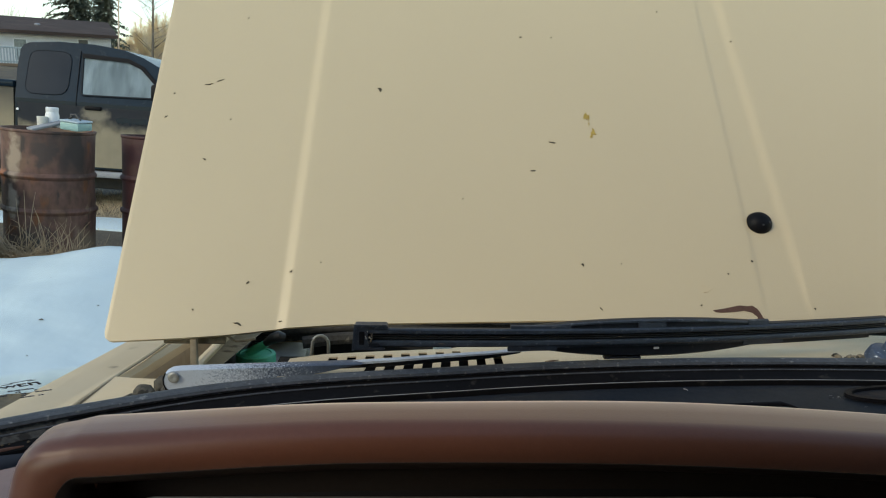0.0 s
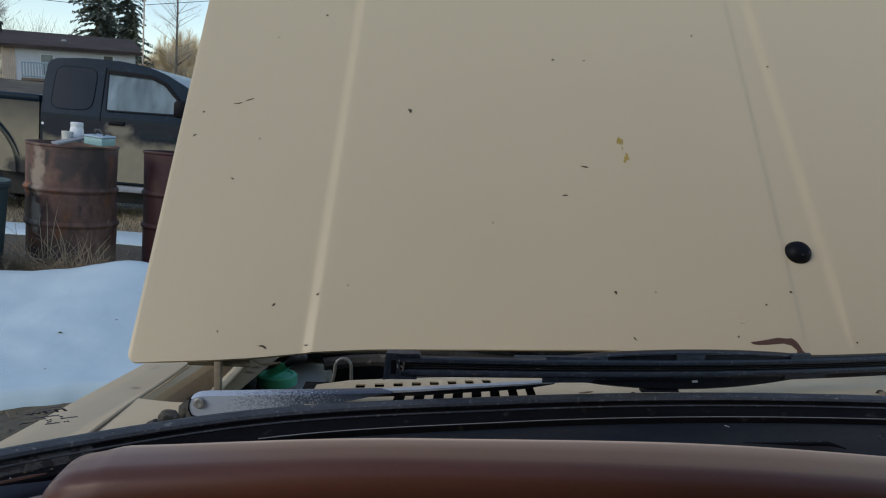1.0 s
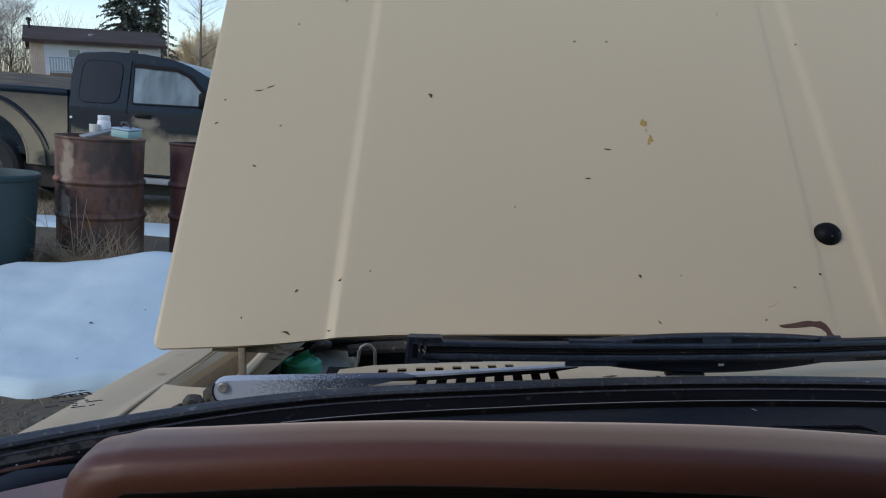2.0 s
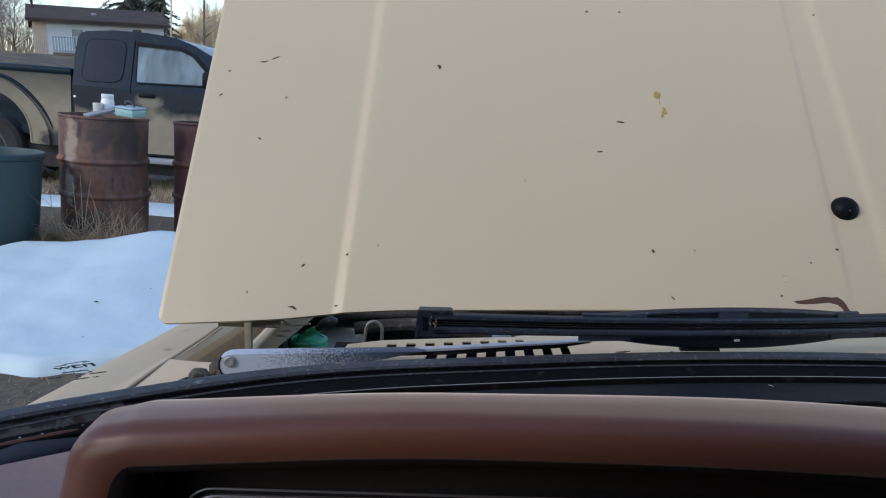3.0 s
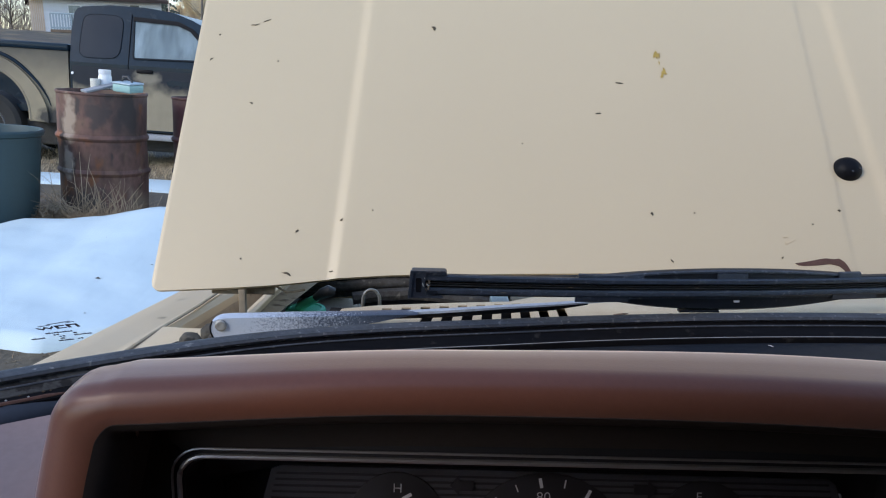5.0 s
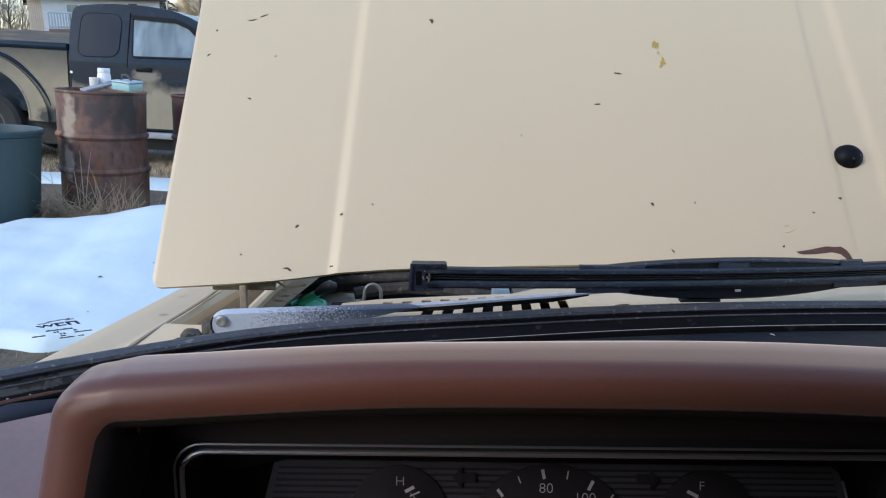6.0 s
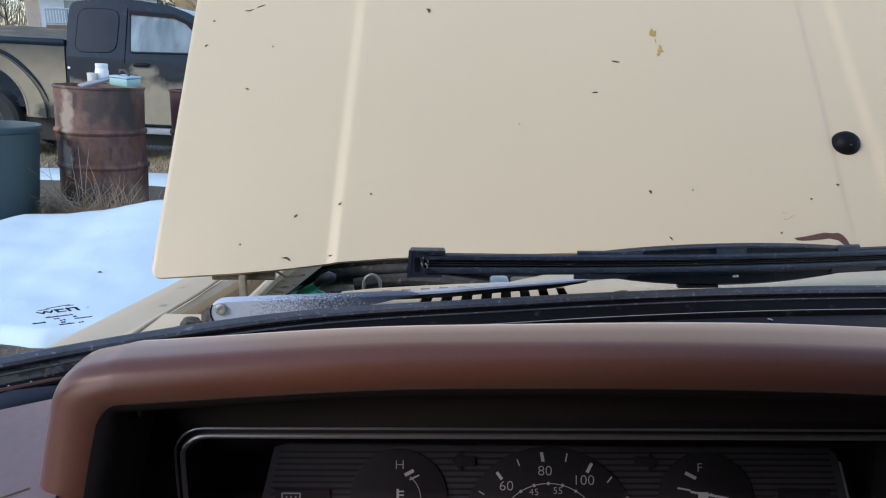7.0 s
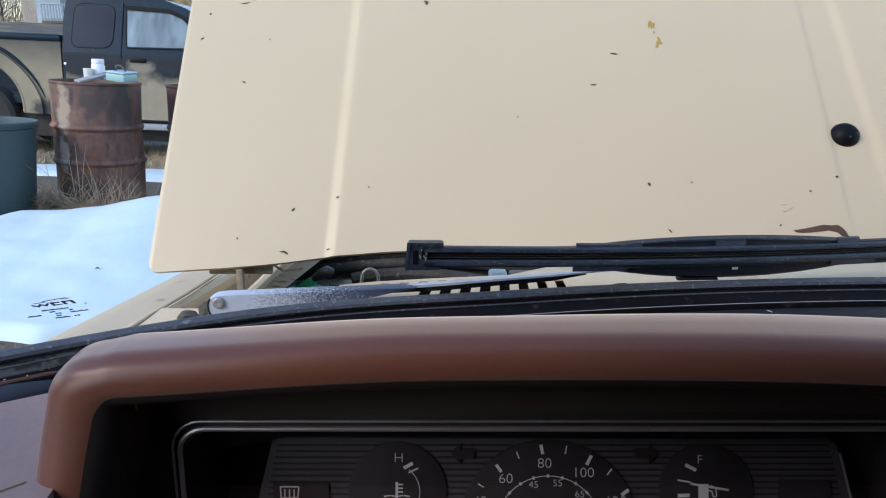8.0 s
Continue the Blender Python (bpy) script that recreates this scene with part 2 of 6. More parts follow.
REDDRUM = material("dull_red_drum_steel", (0.048, 0.012, 0.014), rough=0.65, vary=0.3, fine=30, coarse=5, spots=(0.07, 0.03, 0.025), spot_scale=5)
BIN = material("dark_green_bin_plastic", (0.030, 0.062, 0.070), rough=0.5, vary=0.12, fine=40, coarse=5)
TRUCK_DARK = material("charcoal_truck_paint", (0.009, 0.020, 0.032), rough=0.25, spec=0.2, coat=0.05, vary=0.2, fine=20, coarse=2)


def mud_over_paint(name, dark, mud, low, high, ragged=0.30):
    """Dried mud splashed up a painted side: solid below low, ragged and thin towards high (metres above the ground)."""
    m = material(name, mud, rough=0.75, vary=0.14, fine=12, coarse=1.5)
    nt = m.node_tree
    out = nt.nodes["Principled BSDF"]
    muddy = out.inputs["Base Color"].links[0].from_socket
    co, xyz, n = nt.nodes.new("ShaderNodeTexCoord"), nt.nodes.new("ShaderNodeSeparateXYZ"), nt.nodes.new("ShaderNodeTexNoise")
    n.inputs["Scale"].default_value, n.inputs["Detail"].default_value = 5.0, 8.0
    nt.links.new(co.outputs["Object"], xyz.inputs[0])
    nt.links.new(co.outputs["Object"], n.inputs["Vector"])
    add = nt.nodes.new("ShaderNodeMath")
    add.operation = "MULTIPLY_ADD"
    add.inputs[1].default_value = -ragged
    nt.links.new(n.outputs["Fac"], add.inputs[0])
    nt.links.new(xyz.outputs["Z"], add.inputs[2])
    r = nt.nodes.new("ShaderNodeMapRange")
    r.inputs["From Min"].default_value, r.inputs["From Max"].default_value = high - ragged / 2, low - ragged / 2
    nt.links.new(add.outputs[0], r.inputs["Value"])
    x = nt.nodes.new("ShaderNodeMix")
    x.data_type = "RGBA"
    x.inputs[6].default_value = (*dark, 1.0)
    nt.links.new(r.outputs["Result"], x.inputs[0])
    nt.links.new(muddy, x.inputs[7])
    nt.links.new(x.outputs[2], out.inputs["Base Color"])
    return m


DOOR_MUD = mud_over_paint("mud_splashed_doors", (0.007, 0.011, 0.019), (0.26, 0.22, 0.155), 0.80, 0.92)
TRUCK_MUD = mud_over_paint("mud_splashed_paint", (0.03, 0.034, 0.038), (0.27, 0.225, 0.155), 0.85, 1.30, 0.14)
# mud caked round the door handle, and a bare dark wedge behind the arch
blotched(DOOR_MUD, (-3.20, 7.99, 0.985), (0.15, 0.20, 0.075), (0.21, 0.185, 0.145), 0.25)
blotched(TRUCK_MUD, (-4.22, 8.0, 0.50), (0.15, 0.20, 0.12), (0.045, 0.042, 0.038), 0.3)
TYRE = material("tyre_rubber", (0.02, 0.02, 0.02), rough=0.85, vary=0.3, fine=40)
WINDOW = material("dark_tinted_window", (0.016, 0.02, 0.027), rough=0.2, vary=0.2, fine=3, coarse=1.0)
# pale upright blotches: sky reflections put into the pane's colour
PAINTED_REFLECTION = material("window_painted_reflections", (0.15, 0.19, 0.205), rough=0.12, vary=0.4, fine=7, coarse=2.5, spots=(0.28, 0.35, 0.38), spot_level=0.46, spot_soft=0.25, spot_scale=3.2, stretch=(1.6, 1, 0.45))
TINTED = material("tinted_truck_window", (0.016, 0.020, 0.027), spec=0.25, rough=0.2, vary=0.2, fine=5, coarse=1.5)
FRAMING = material("grey_window_moulding", (0.024, 0.029, 0.036), spec=0.1, rough=0.7, vary=0.1)
WHITE = material("white_plastic", (0.75, 0.76, 0.78), rough=0.5, vary=0.05, fine=20)
CREAM = material("off_white_plastic", (0.62, 0.60, 0.55), rough=0.5, vary=0.08, fine=25)
TEAL = material("pale_teal_plastic", (0.25, 0.42, 0.41), rough=0.5, vary=0.1, fine=30)
BOARD = material("grey_board", (0.27, 0.28, 0.30), rough=0.8, vary=0.15, fine=40)
STALK = material("pale_dry_stalk", (0.34, 0.255, 0.17), rough=0.95, vary=0.3, fine=20, coarse=3)
PALE_STRAW = material("bleached_straw", (0.60, 0.46, 0.30), rough=0.95, vary=0.3, fine=20, coarse=3)
STRAW = material("dry_straw", (0.34, 0.24, 0.15), rough=0.95, vary=0.3, fine=20, coarse=3)
SIDING = material("white_siding", (0.66, 0.68, 0.72), rough=0.8, vary=0.08, fine=3, coarse=0.7)
ROOF = material("dark_brown_roof", (0.056, 0.036, 0.031), rough=0.9, vary=0.4, fine=5, coarse=1.2, spots=(0.10, 0.066, 0.055), spot_level=0.55, spot_soft=0.15, spot_scale=1.2, stretch=(0.35, 1, 1))
PALEWOOD = material("sunlit_pale_boards", (0.60, 0.47, 0.37), rough=0.85, vary=0.2, fine=6, coarse=1.0)
RAILING = material("grey_blue_railing", (0.33, 0.40, 0.44), rough=0.7, vary=0.15, fine=8)
WOOD = material("weathered_wood", (0.20, 0.14, 0.10), rough=0.9, vary=0.25, fine=10, coarse=2)
BARK = material("bark", (0.16, 0.135, 0.11), rough=0.95, vary=0.3, fine=10, coarse=2)
NEEDLES = material("spruce_needles", (0.100, 0.115, 0.084), rough=0.9, vary=0.4, fine=3, coarse=0.6)
TWIGS = material("pale_bare_twigs", (0.92, 0.70, 0.47), rough=0.95, vary=0.25, fine=2, coarse=0.5)
THICKET = material("grey_brown_twigs", (0.36, 0.30, 0.25), rough=0.95, vary=0.35, fine=2, coarse=0.4)
GREYTWIGS = material("grey_bare_twigs", (0.52, 0.46, 0.41), rough=0.95, vary=0.25, fine=2, coarse=0.5)


# ---- mesh helpers ----
def part(name, bm, mat, parent=None, label="", smooth=True):
    """Links a bmesh as one mesh object under a thing or a part."""
    me = bpy.data.meshes.new(name)
    bmesh.ops.recalc_face_normals(bm, faces=bm.faces)
    bm.to_mesh(me)
    bm.free()
    me.materials.append(mat)
    if smooth:
        me.shade_smooth()
        me.set_sharp_from_angle(angle=radians(38))
    ob = new(name, me)
    ob.parent = parent
    return tagged(ob, label)


def thing(name, m, label, category, group="", kind=""):
    ob = new(name)
    ob.matrix_basis = m
    return tagged(ob, label, category, group, kind)


def box(bm, x0, x1, y0, y1, z0, z1, bevel=0.0, m=None):
    b = bmesh.new()
    bmesh.ops.create_cube(b, size=1.0)
    for v in b.verts:
        v.co = Vector(((x0 + x1) / 2 + v.co.x * (x1 - x0), (y0 + y1) / 2 + v.co.y * (y1 - y0), (z0 + z1) / 2 + v.co.z * (z1 - z0)))
    if bevel:
        bmesh.ops.bevel(b, geom=b.edges[:], offset=bevel, segments=2, affect="EDGES", profile=0.5)
    join(bm, b, m)
    return bm


def join(bm, b, m=None):
    """Adds the bmesh b to bm and frees it."""
    if m is not None:
        b.transform(m)
    at = {v: bm.verts.new(v.co) for v in b.verts}
    for f in b.faces:
        try:
            bm.faces.new([at[v] for v in f.verts])
        except ValueError:
            pass
    b.free()


def tube(bm, pts, r, sides=8, caps=True):
    """A round bar along points; r is one radius or one for each point."""
    pts = [Vector(p) for p in pts]
    rs = r if isinstance(r, (list, tuple)) else [r] * len(pts)
    rings = []
    for i, p in enumerate(pts):
        d = (pts[min(i + 1, len(pts) - 1)] - pts[max(i - 1, 0)]).normalized()
        side = d.cross(Vector((0, 0, 1)) if abs(d.z) < 0.9 else Vector((0, 1, 0))).normalized()
        up = side.cross(d)
        rings.append([bm.verts.new(p + rs[i] * (math.cos(a) * side + math.sin(a) * up))
                      for a in (2 * math.pi * k / sides for k in range(sides))])
    skin(bm, rings, True, caps)
    return bm


def skin(bm, rings, closed=True, caps=False):
    """Faces between rows of vertices."""
    for a, b in zip(rings, rings[1:]):
        n = len(a)
        for k in range(n if closed else n - 1):
            bm.faces.new((a[k], a[(k + 1) % n], b[(k + 1) % n], b[k]))
    if caps:
        bm.faces.new(rings[0][::-1])
        bm.faces.new(rings[-1])


def sheet(f, us, vs, thick):
    """A curved panel f(u, v) with thickness along its normal."""
    bm = bmesh.new()
    e = 1e-4

    def normal(u, v):
        return (Vector(f(u + e, v)) - Vector(f(u - e, v))).cross(Vector(f(u, v + e)) - Vector(f(u, v - e))).normalized()
    top = [[bm.verts.new(f(u, v)) for u in us] for v in vs]
    low = [[bm.verts.new(Vector(f(u, v)) - thick * normal(u, v)) for u in us] for v in vs]
    skin(bm, top, False)
    skin(bm, low, False)
    for rows in ((top[0], low[0]), (top[-1], low[-1]), ([r[0] for r in top], [r[0] for r in low]), ([r[-1] for r in top], [r[-1] for r in low])):
        skin(bm, rows, False)
    return bm


def swept(profile, stations, caps=True):
    """A closed profile carried along stations; each station maps a profile point to a place."""
    bm = bmesh.new()
    skin(bm, [[bm.verts.new(s(p)) for p in profile] for s in stations], True, caps)
    return bm


def turned(bm, outline, sides=32, m=None, closed_ends=True):
    """A body of revolution round z from (radius, height) pairs."""
    b = bmesh.new()
    rings = [[b.verts.new((r * math.cos(2 * math.pi * k / sides), r * math.sin(2 * math.pi * k / sides), z)) for k in range(sides)]
             for r, z in outline]
    skin(b, rings, True, closed_ends)
    join(bm, b, m)
    return bm


def slab(bm, outline, z0, z1, m=None, holes=()):
    """A flat plate with a closed outline in x, y and holes through it."""
    b = bmesh.new()
    edges = []
    for loop in (outline, *holes):
        vs = [b.verts.new((x, y, z1)) for x, y in loop]
        edges += [b.edges.new((vs[i], vs[(i + 1) % len(vs)])) for i in range(len(vs))]
    bmesh.ops.triangle_fill(b, edges=edges, use_beauty=True)
    ret = bmesh.ops.extrude_face_region(b, geom=b.faces[:])
    for v in ret["geom"]:
        if isinstance(v, bmesh.types.BMVert):
            v.co.z = z0
    join(bm, b, m)
    return bm


def soft(pts, r=0.05, n=4):
    out = []
    for i, p in enumerate(pts):
        a, b, c = Vector(pts[i - 1]), Vector(p), Vector(pts[(i + 1) % len(pts)])
        s, e = b + (a - b).normalized() * r, b + (c - b).normalized() * r
        for k in range(n + 1):
            t = k / n
            out.append(tuple((1 - t) ** 2 * s + 2 * t * (1 - t) * b + t * t * e))
    return out


def lerp(a, b, k):
    return a + (b - a) * k

# ---- the car: its opened bonnet, cowl, wiper, windscreen and dashboard ----
MID = 0.395          # the car's middle in its own axes
car = thing("car", CAR, "old cream car with its bonnet opened and brown dashboard", "car")


def bend(k):
    k = min(1.0, max(0.0, k))
    return k * k * (3 - 2 * k)


def base_line(x):
    """How far ahead the foot of the windscreen lies."""
    return 0.565 - 0.569 * abs(x - MID) ** 2.8


def cowl_z(y):
    return 0.853 - 0.12 * (y - 0.54)


# bonnet, hinged at the windscreen and opened by 56 degrees
HALF = 0.6648       # half the bonnet's width at its rear edge
EDGE_D = (0.0, 0.076, 0.116, 0.16, 0.229, 0.44, 0.66)
EDGE_V = (0.0, 0.005, 0.0085, 0.0145, 0.020, 0.027, 0.030)


def bonnet_at(x, v, lift=0.0):
    out = Vector((0, -0.8253, 0.5647))
    return Vector((x - 0.002, 0.6590, 0.8370)) + v * Vector((0, 0.5647, 0.8253)) + lift * out


def bonnet_relief(x, v):
    side = abs(x - MID)
    crease = 0.499 - 0.05 * v
    r = 0.0031 * bend((crease + 0.0065 - side) / 0.013)
    groove_l, groove_r = 0.387 - 0.033 * v, 0.435 - 0.078 * v
    depth = bend((v - 0.02) / 0.06)
    r += depth * (0.0023 * bend((x - groove_r + 0.003) / 0.006) - 0.0010 * bend((x - groove_l + 0.0025) / 0.005))
    r -= 0.0006 * bend((side - HALF * (1 - 0.024 * v) + 0.003) / 0.003)
    return r


def bonnet_edge(x):
    d = HALF - abs(x - MID)
    e = float(np.interp(d, EDGE_D, EDGE_V))
    if d < 0.010:
        e += 0.010 - math.sqrt(max(0.0, 0.010 ** 2 - (0.010 - d) ** 2))
    return e


def bonnet_surface(x, k):
    e = bonnet_edge(x)
    v = lerp(e, 1.02, k)
    xx = MID + (x - MID) * (1 - 0.024 * v)
    return bonnet_at(xx, v, bonnet_relief(xx, v))


def fine_steps(x0, x1, marks, coarse, fine, reach):
    xs, x = [x0], x0
    while x < x1 - 1e-6:
        x += fine if min(abs(x - m) for m in marks) < reach else coarse
        xs.append(min(x, x1))
    return xs


bx = fine_steps(MID - HALF, MID + HALF, (MID - HALF, -0.098, 0.375, 0.413, 0.888, MID + HALF), 0.02, 0.0015, 0.030)
bk = [0, 0.004, 0.012, 0.025] + [0.05 * i for i in range(1, 20)] + [0.99, 1.0]
hood = part("hood", sheet(bonnet_surface, bx, bk, 0.004), PAINT, car, "opened cream painted bonnet with dirt specks and chipped edge")
# folded rim under the outer edge
for s in (-1, 1):
    bm = bmesh.new()
    tube(bm, [bonnet_at(MID + s * ((HALF - 0.0065) * (1 - 0.024 * v)), v, -0.007) for v in (0.012, 0.3, 0.6, 1.0)], 0.004, 6)
    part("hood_rim", bm, PAINT_DULL, hood)
# inner frame on the underside
bm = bmesh.new()
for v in (0.06, 0.5, 0.97):
    tube(bm, [bonnet_at(x, v + 0.012 * (1 - abs(x - MID) / 0.64), -0.022) for x in (-0.22, 0.1, MID, 0.69, 1.01)], 0.016, 8)
for x in (-0.2, MID, 0.99):
    tube(bm, [bonnet_at(x, v, -0.022) for v in (0.06, 0.97)], 0.016, 8)
part("hood_frame", bm, PAINT_DULL, hood)

rng = random.Random(4)


def fleck(x, v, length, width, turn, mat, name, lift=0.0006):
    """A flat scrap of dirt with a ragged outline, lying on the bonnet."""
    bm = bmesh.new()
    n = 14
    top, low = [], []
    curl = rng.uniform(-0.5, 0.5) * width
    for k in range(n):
        a = 2 * math.pi * k / n
        r = rng.uniform(0.45, 1.3)
        p, q = length * r * math.cos(a), width * r * math.sin(a) + curl * math.cos(2 * a)
        xx, vv = x + p * math.cos(turn) - q * math.sin(turn), v + p * math.sin(turn) + q * math.cos(turn)
        r0 = bonnet_relief(xx, vv)
        top.append(bm.verts.new(bonnet_at(xx, vv, r0 + lift)))
        low.append(bm.verts.new(bonnet_at(xx, vv, r0 - 0.001)))
    skin(bm, [low, top], True, True)
    part(name, bm, mat, hood)


# across, up the slope, half length in mm, half width in mm, lean in degrees
SPECKS = [(-0.194, 0.308, 5, 0.6, 25), (-0.207, 0.302, 4, 0.7, 10), (-0.243, 0.288, 1, 1, 0), (-0.248, 0.257, 2, 0.8, 40), (-0.2, 0.204, 2.2, 1, -35),
          (-0.178, 0.256, 0.9, 0.8, 0), (-0.173, 0.399, 1.2, 1, 0), (-0.12, 0.437, 1.5, 1, 30), (-0.091, 0.451, 1, 0.7, 0), (-0.016, 0.3, 2.6, 1.7, -50),
          (0.149, 0.383, 1.6, 0.9, 0), (0.186, 0.384, 1.2, 1, 0), (0.321, 0.431, 1, 0.9, 0), (0.453, 0.498, 2, 1, 0),
          (0.407, 0.388, 1, 0.9, 0), (0.177, 0.236, 4.6, 0.8, -8), (0.154, 0.199, 3, 0.8, 0), (0.076, 0.162, 1, 0.8, 0)]
SPECKS_LOW = [(-0.098, 0.075, 1.8, 1.2, 20), (-0.069, 0.085, 0.8, 0.7, 0), (-0.14, 0.063, 1.7, 1.1, 50), (-0.19, 0.034, 1, 0.9, 0), (-0.146, 0.02, 4, 1.2, -25),
              (-0.105, 0.0225, 2.2, 0.8, 0), (0.199, 0.088, 1.8, 1.1, -60), (0.214, 0.04, 2.2, 0.7, -45), (0.38, 0.096, 1.4, 1, -40),
              (0.352, 0.081, 1, 0.8, 0), (0.24, 0.09, 0.7, 0.7, 0), (0.437, 0.044, 1, 1, 0), (0.318, 0.046, 1.2, 0.8, 30)]
for x, v, a, b, turn in SPECKS + SPECKS_LOW:
    fleck(x, v, a / 1000, b / 1000, radians(turn), SPECK, "speck")
for x, v, a, b in ((0.2180, 0.271, 2.4, 4.4), (0.2215, 0.272, 1.3, 3.6), (0.2210, 0.2625, 0.8, 1.8), (0.2250, 0.2500, 2.8, 4.4), (0.2225, 0.246, 1.4, 2.6)):
    fleck(x, v, a / 1000, b / 1000, 0, STAIN, "stain")
for x, v, a, b in ((0.327, 0.062, 5, 1.4), (0.324, 0.067, 2, 1)):
    fleck(x, v, a / 1000, b / 1000, 0.3, PAINT_DULL, "smear")
# the paint is chipped to brown metal near the middle of the rear edge
bm = bmesh.new()
CHIP = [(0.329, 0.0405), (0.341, 0.0425), (0.352, 0.0450), (0.358, 0.0462), (0.366, 0.0455), (0.371, 0.0462), (0.3755, 0.043), (0.378, 0.039), (0.380, 0.0335),
        (0.384, 0.0300), (0.374, 0.0295), (0.3745, 0.034), (0.370, 0.0385), (0.362, 0.0405), (0.355, 0.0395), (0.346, 0.0385), (0.337, 0.0380), (0.332, 0.0385)]
rings = [[bm.verts.new(bonnet_at(x, v, bonnet_relief(x, v) + h)) for x, v in CHIP] for h in (-0.001, 0.0005)]
skin(bm, rings, True, True)
part("paint_chip", bm, RUST_CHIP, hood, "paint chipped to brown rust")

# washer nozzle: a domed black oval with two jets
bm = bmesh.new()
seat = Matrix.Translation(bonnet_at(0.397, 0.142, -0.003)) @ pose(0, 0, 0, 55.6)
turned(bm, [(0.0135, 0), (0.0145, 0.002), (0.0142, 0.005), (0.0125, 0.009), (0.009, 0.0125), (0.004, 0.0142), (0.0005, 0.0145)], 28,
       seat @ Matrix.Diagonal((1.0, 0.92, 1, 1)))
nozzle = part("washer_nozzle", bm, BLACK, hood, "domed black plastic washer nozzle")
bm = bmesh.new()
for dx, dy in ((0.0, -0.006), (0.008, -0.003)):
    turned(bm, [(0.0008, 0.008), (0.0018, 0.0115), (0.0012, 0.0135), (0.0004, 0.0137)], 10, seat @ pose(dx, dy, 0))
part("washer_jet", bm, RUBBER, hood)


# wings, each with the drip gutter along its inner edge
def wing(side, rows, thick):
    def f(y, s):
        drop = -0.06 * (y - 0.585)
        xo, xi = -0.330 + 0.07 * (y - 0.585), -0.270 + 0.085 * (y - 0.59)
        i = max(0, min(int(s), len(rows) - 2))
        (inner, dx, z), (inner_b, dx_b, z_b) = rows[i], rows[i + 1]
        x = lerp((xi if inner else xo) + dx, (xi if inner_b else xo) + dx_b, s - i)
        x = x if side < 0 else 2 * MID - x
        return Vector((x, y, lerp(z, z_b, s - i) + drop - 0.08 * bend((y - 1.3) / 0.5)))
    return sheet(f, [0.36 + 0.07 * i for i in range(21)], [0.5 * i for i in range(2 * len(rows) - 1)], thick * side)


WING_TOP = ((1, 0.0045, 0.790), (1, 0.004, 0.7985), (1, 0, 0.8020), (1, -0.005, 0.8015), (1, -0.008, 0.8000), (1, -0.020, 0.8003), (0, 0.004, 0.7995), (0, 0, 0.797),
            (0, -0.006, 0.780), (0, -0.016, 0.70), (0, -0.025, 0.52), (0, -0.012, 0.30))
WING_GUTTER = ((1, 0.040, 0.765), (1, 0.012, 0.767), (1, 0.0065, 0.776), (1, 0.0040, 0.792))
for side in (-1, 1):
    fender = part("fender", wing(side, WING_TOP, 0.0015), PAINT_DULL, car, "cream painted front wing, dusty")
    part("drip_gutter", wing(side, WING_GUTTER, 0.0012), DUSTY, fender, "dirty drip gutter")
    fx = (lambda x: x) if side < 0 else (lambda x: 2 * MID - x)
    bm = bmesh.new()
    tube(bm, [(fx(-0.2695 + 0.085 * (y - 0.59)), y, 0.8018 - 0.06 * (y - 0.585)) for y in (0.36, 0.5, 0.65, 0.8, 1.0, 1.3)], 0.0013, 8)
    part("fender_bead", bm, PAINT_DULL, fender)
    bm = bmesh.new()
    tube(bm, [(fx(-0.2765 + 0.085 * (y - 0.59)), y, 0.7998 - 0.06 * (y - 0.585)) for y in (0.36, 0.5, 0.65, 0.8, 1.0, 1.3)], 0.0007, 5)
    part("fender_seam", bm, GRIME, fender)
    for dx, r, mat, name in ((0.0, 0.0017, PAINT_DULL, "fender_bead"), (0.0021, 0.0006, GRIME, "fender_seam")):
        bm = bmesh.new()
        tube(bm, [(fx(-0.2585 + dx), y, 0.8122 - 0.067 * (y - 0.56) - 0.0035 * bend((y - 0.60) / 0.16)) for y in (0.44, 0.52, 0.58, 0.62, 0.65, 0.68, 0.71, 0.75, 0.80, 0.95, 1.15)], r, 8)
        part(name, bm, mat, fender)
    # side wall of the bay, near black in place of its shade
    bm = bmesh.new()
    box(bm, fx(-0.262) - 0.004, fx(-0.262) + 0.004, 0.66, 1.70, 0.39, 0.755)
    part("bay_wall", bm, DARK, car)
# inner flange of the engine bay beside the hinge
for s in (0, 1):
    fx = (lambda x: x) if not s else (lambda x: 2 * MID - x)
    b = bmesh.new()
    rows = []
    for y in (0.60, 0.66, 0.72, 0.80, 0.9, 1.2, 1.7):
        z = 0.795 - 0.05 * (y - 0.6)
        rows.append([b.verts.new((fx(x), y, zz)) for x, zz in ((-0.238, z - 0.028), (-0.222, z - 0.024), (-0.210, z + 0.002), (-0.202, z + 0.006), (-0.198, z + 0.005),
                                                               (-0.1975, z + 0.0035), (-0.202, z + 0.003), (-0.211, z - 0.004), (-0.223, z - 0.028), (-0.238, z - 0.032))])
    skin(b, rows, True, True)
    part("inner_fender", b, PAINT_DULL, car)

# cowl: pressed panel with two rows of slots
bm = bmesh.new()
outline, holes = [], []
left, right = -0.084, 2 * MID + 0.084
for i in range(41):
    x = lerp(left, right, i / 40)
    outline.append((x, base_line(x) - 0.004))
for i in range(41):
    x = lerp(right, left, i / 40)
    outline.append((x, base_line(x) + 0.120 - 0.047 * bend((abs(x - MID) - 0.455) / 0.04) + 0.07 * bend((0.33 - abs(x - MID)) / 0.1)))
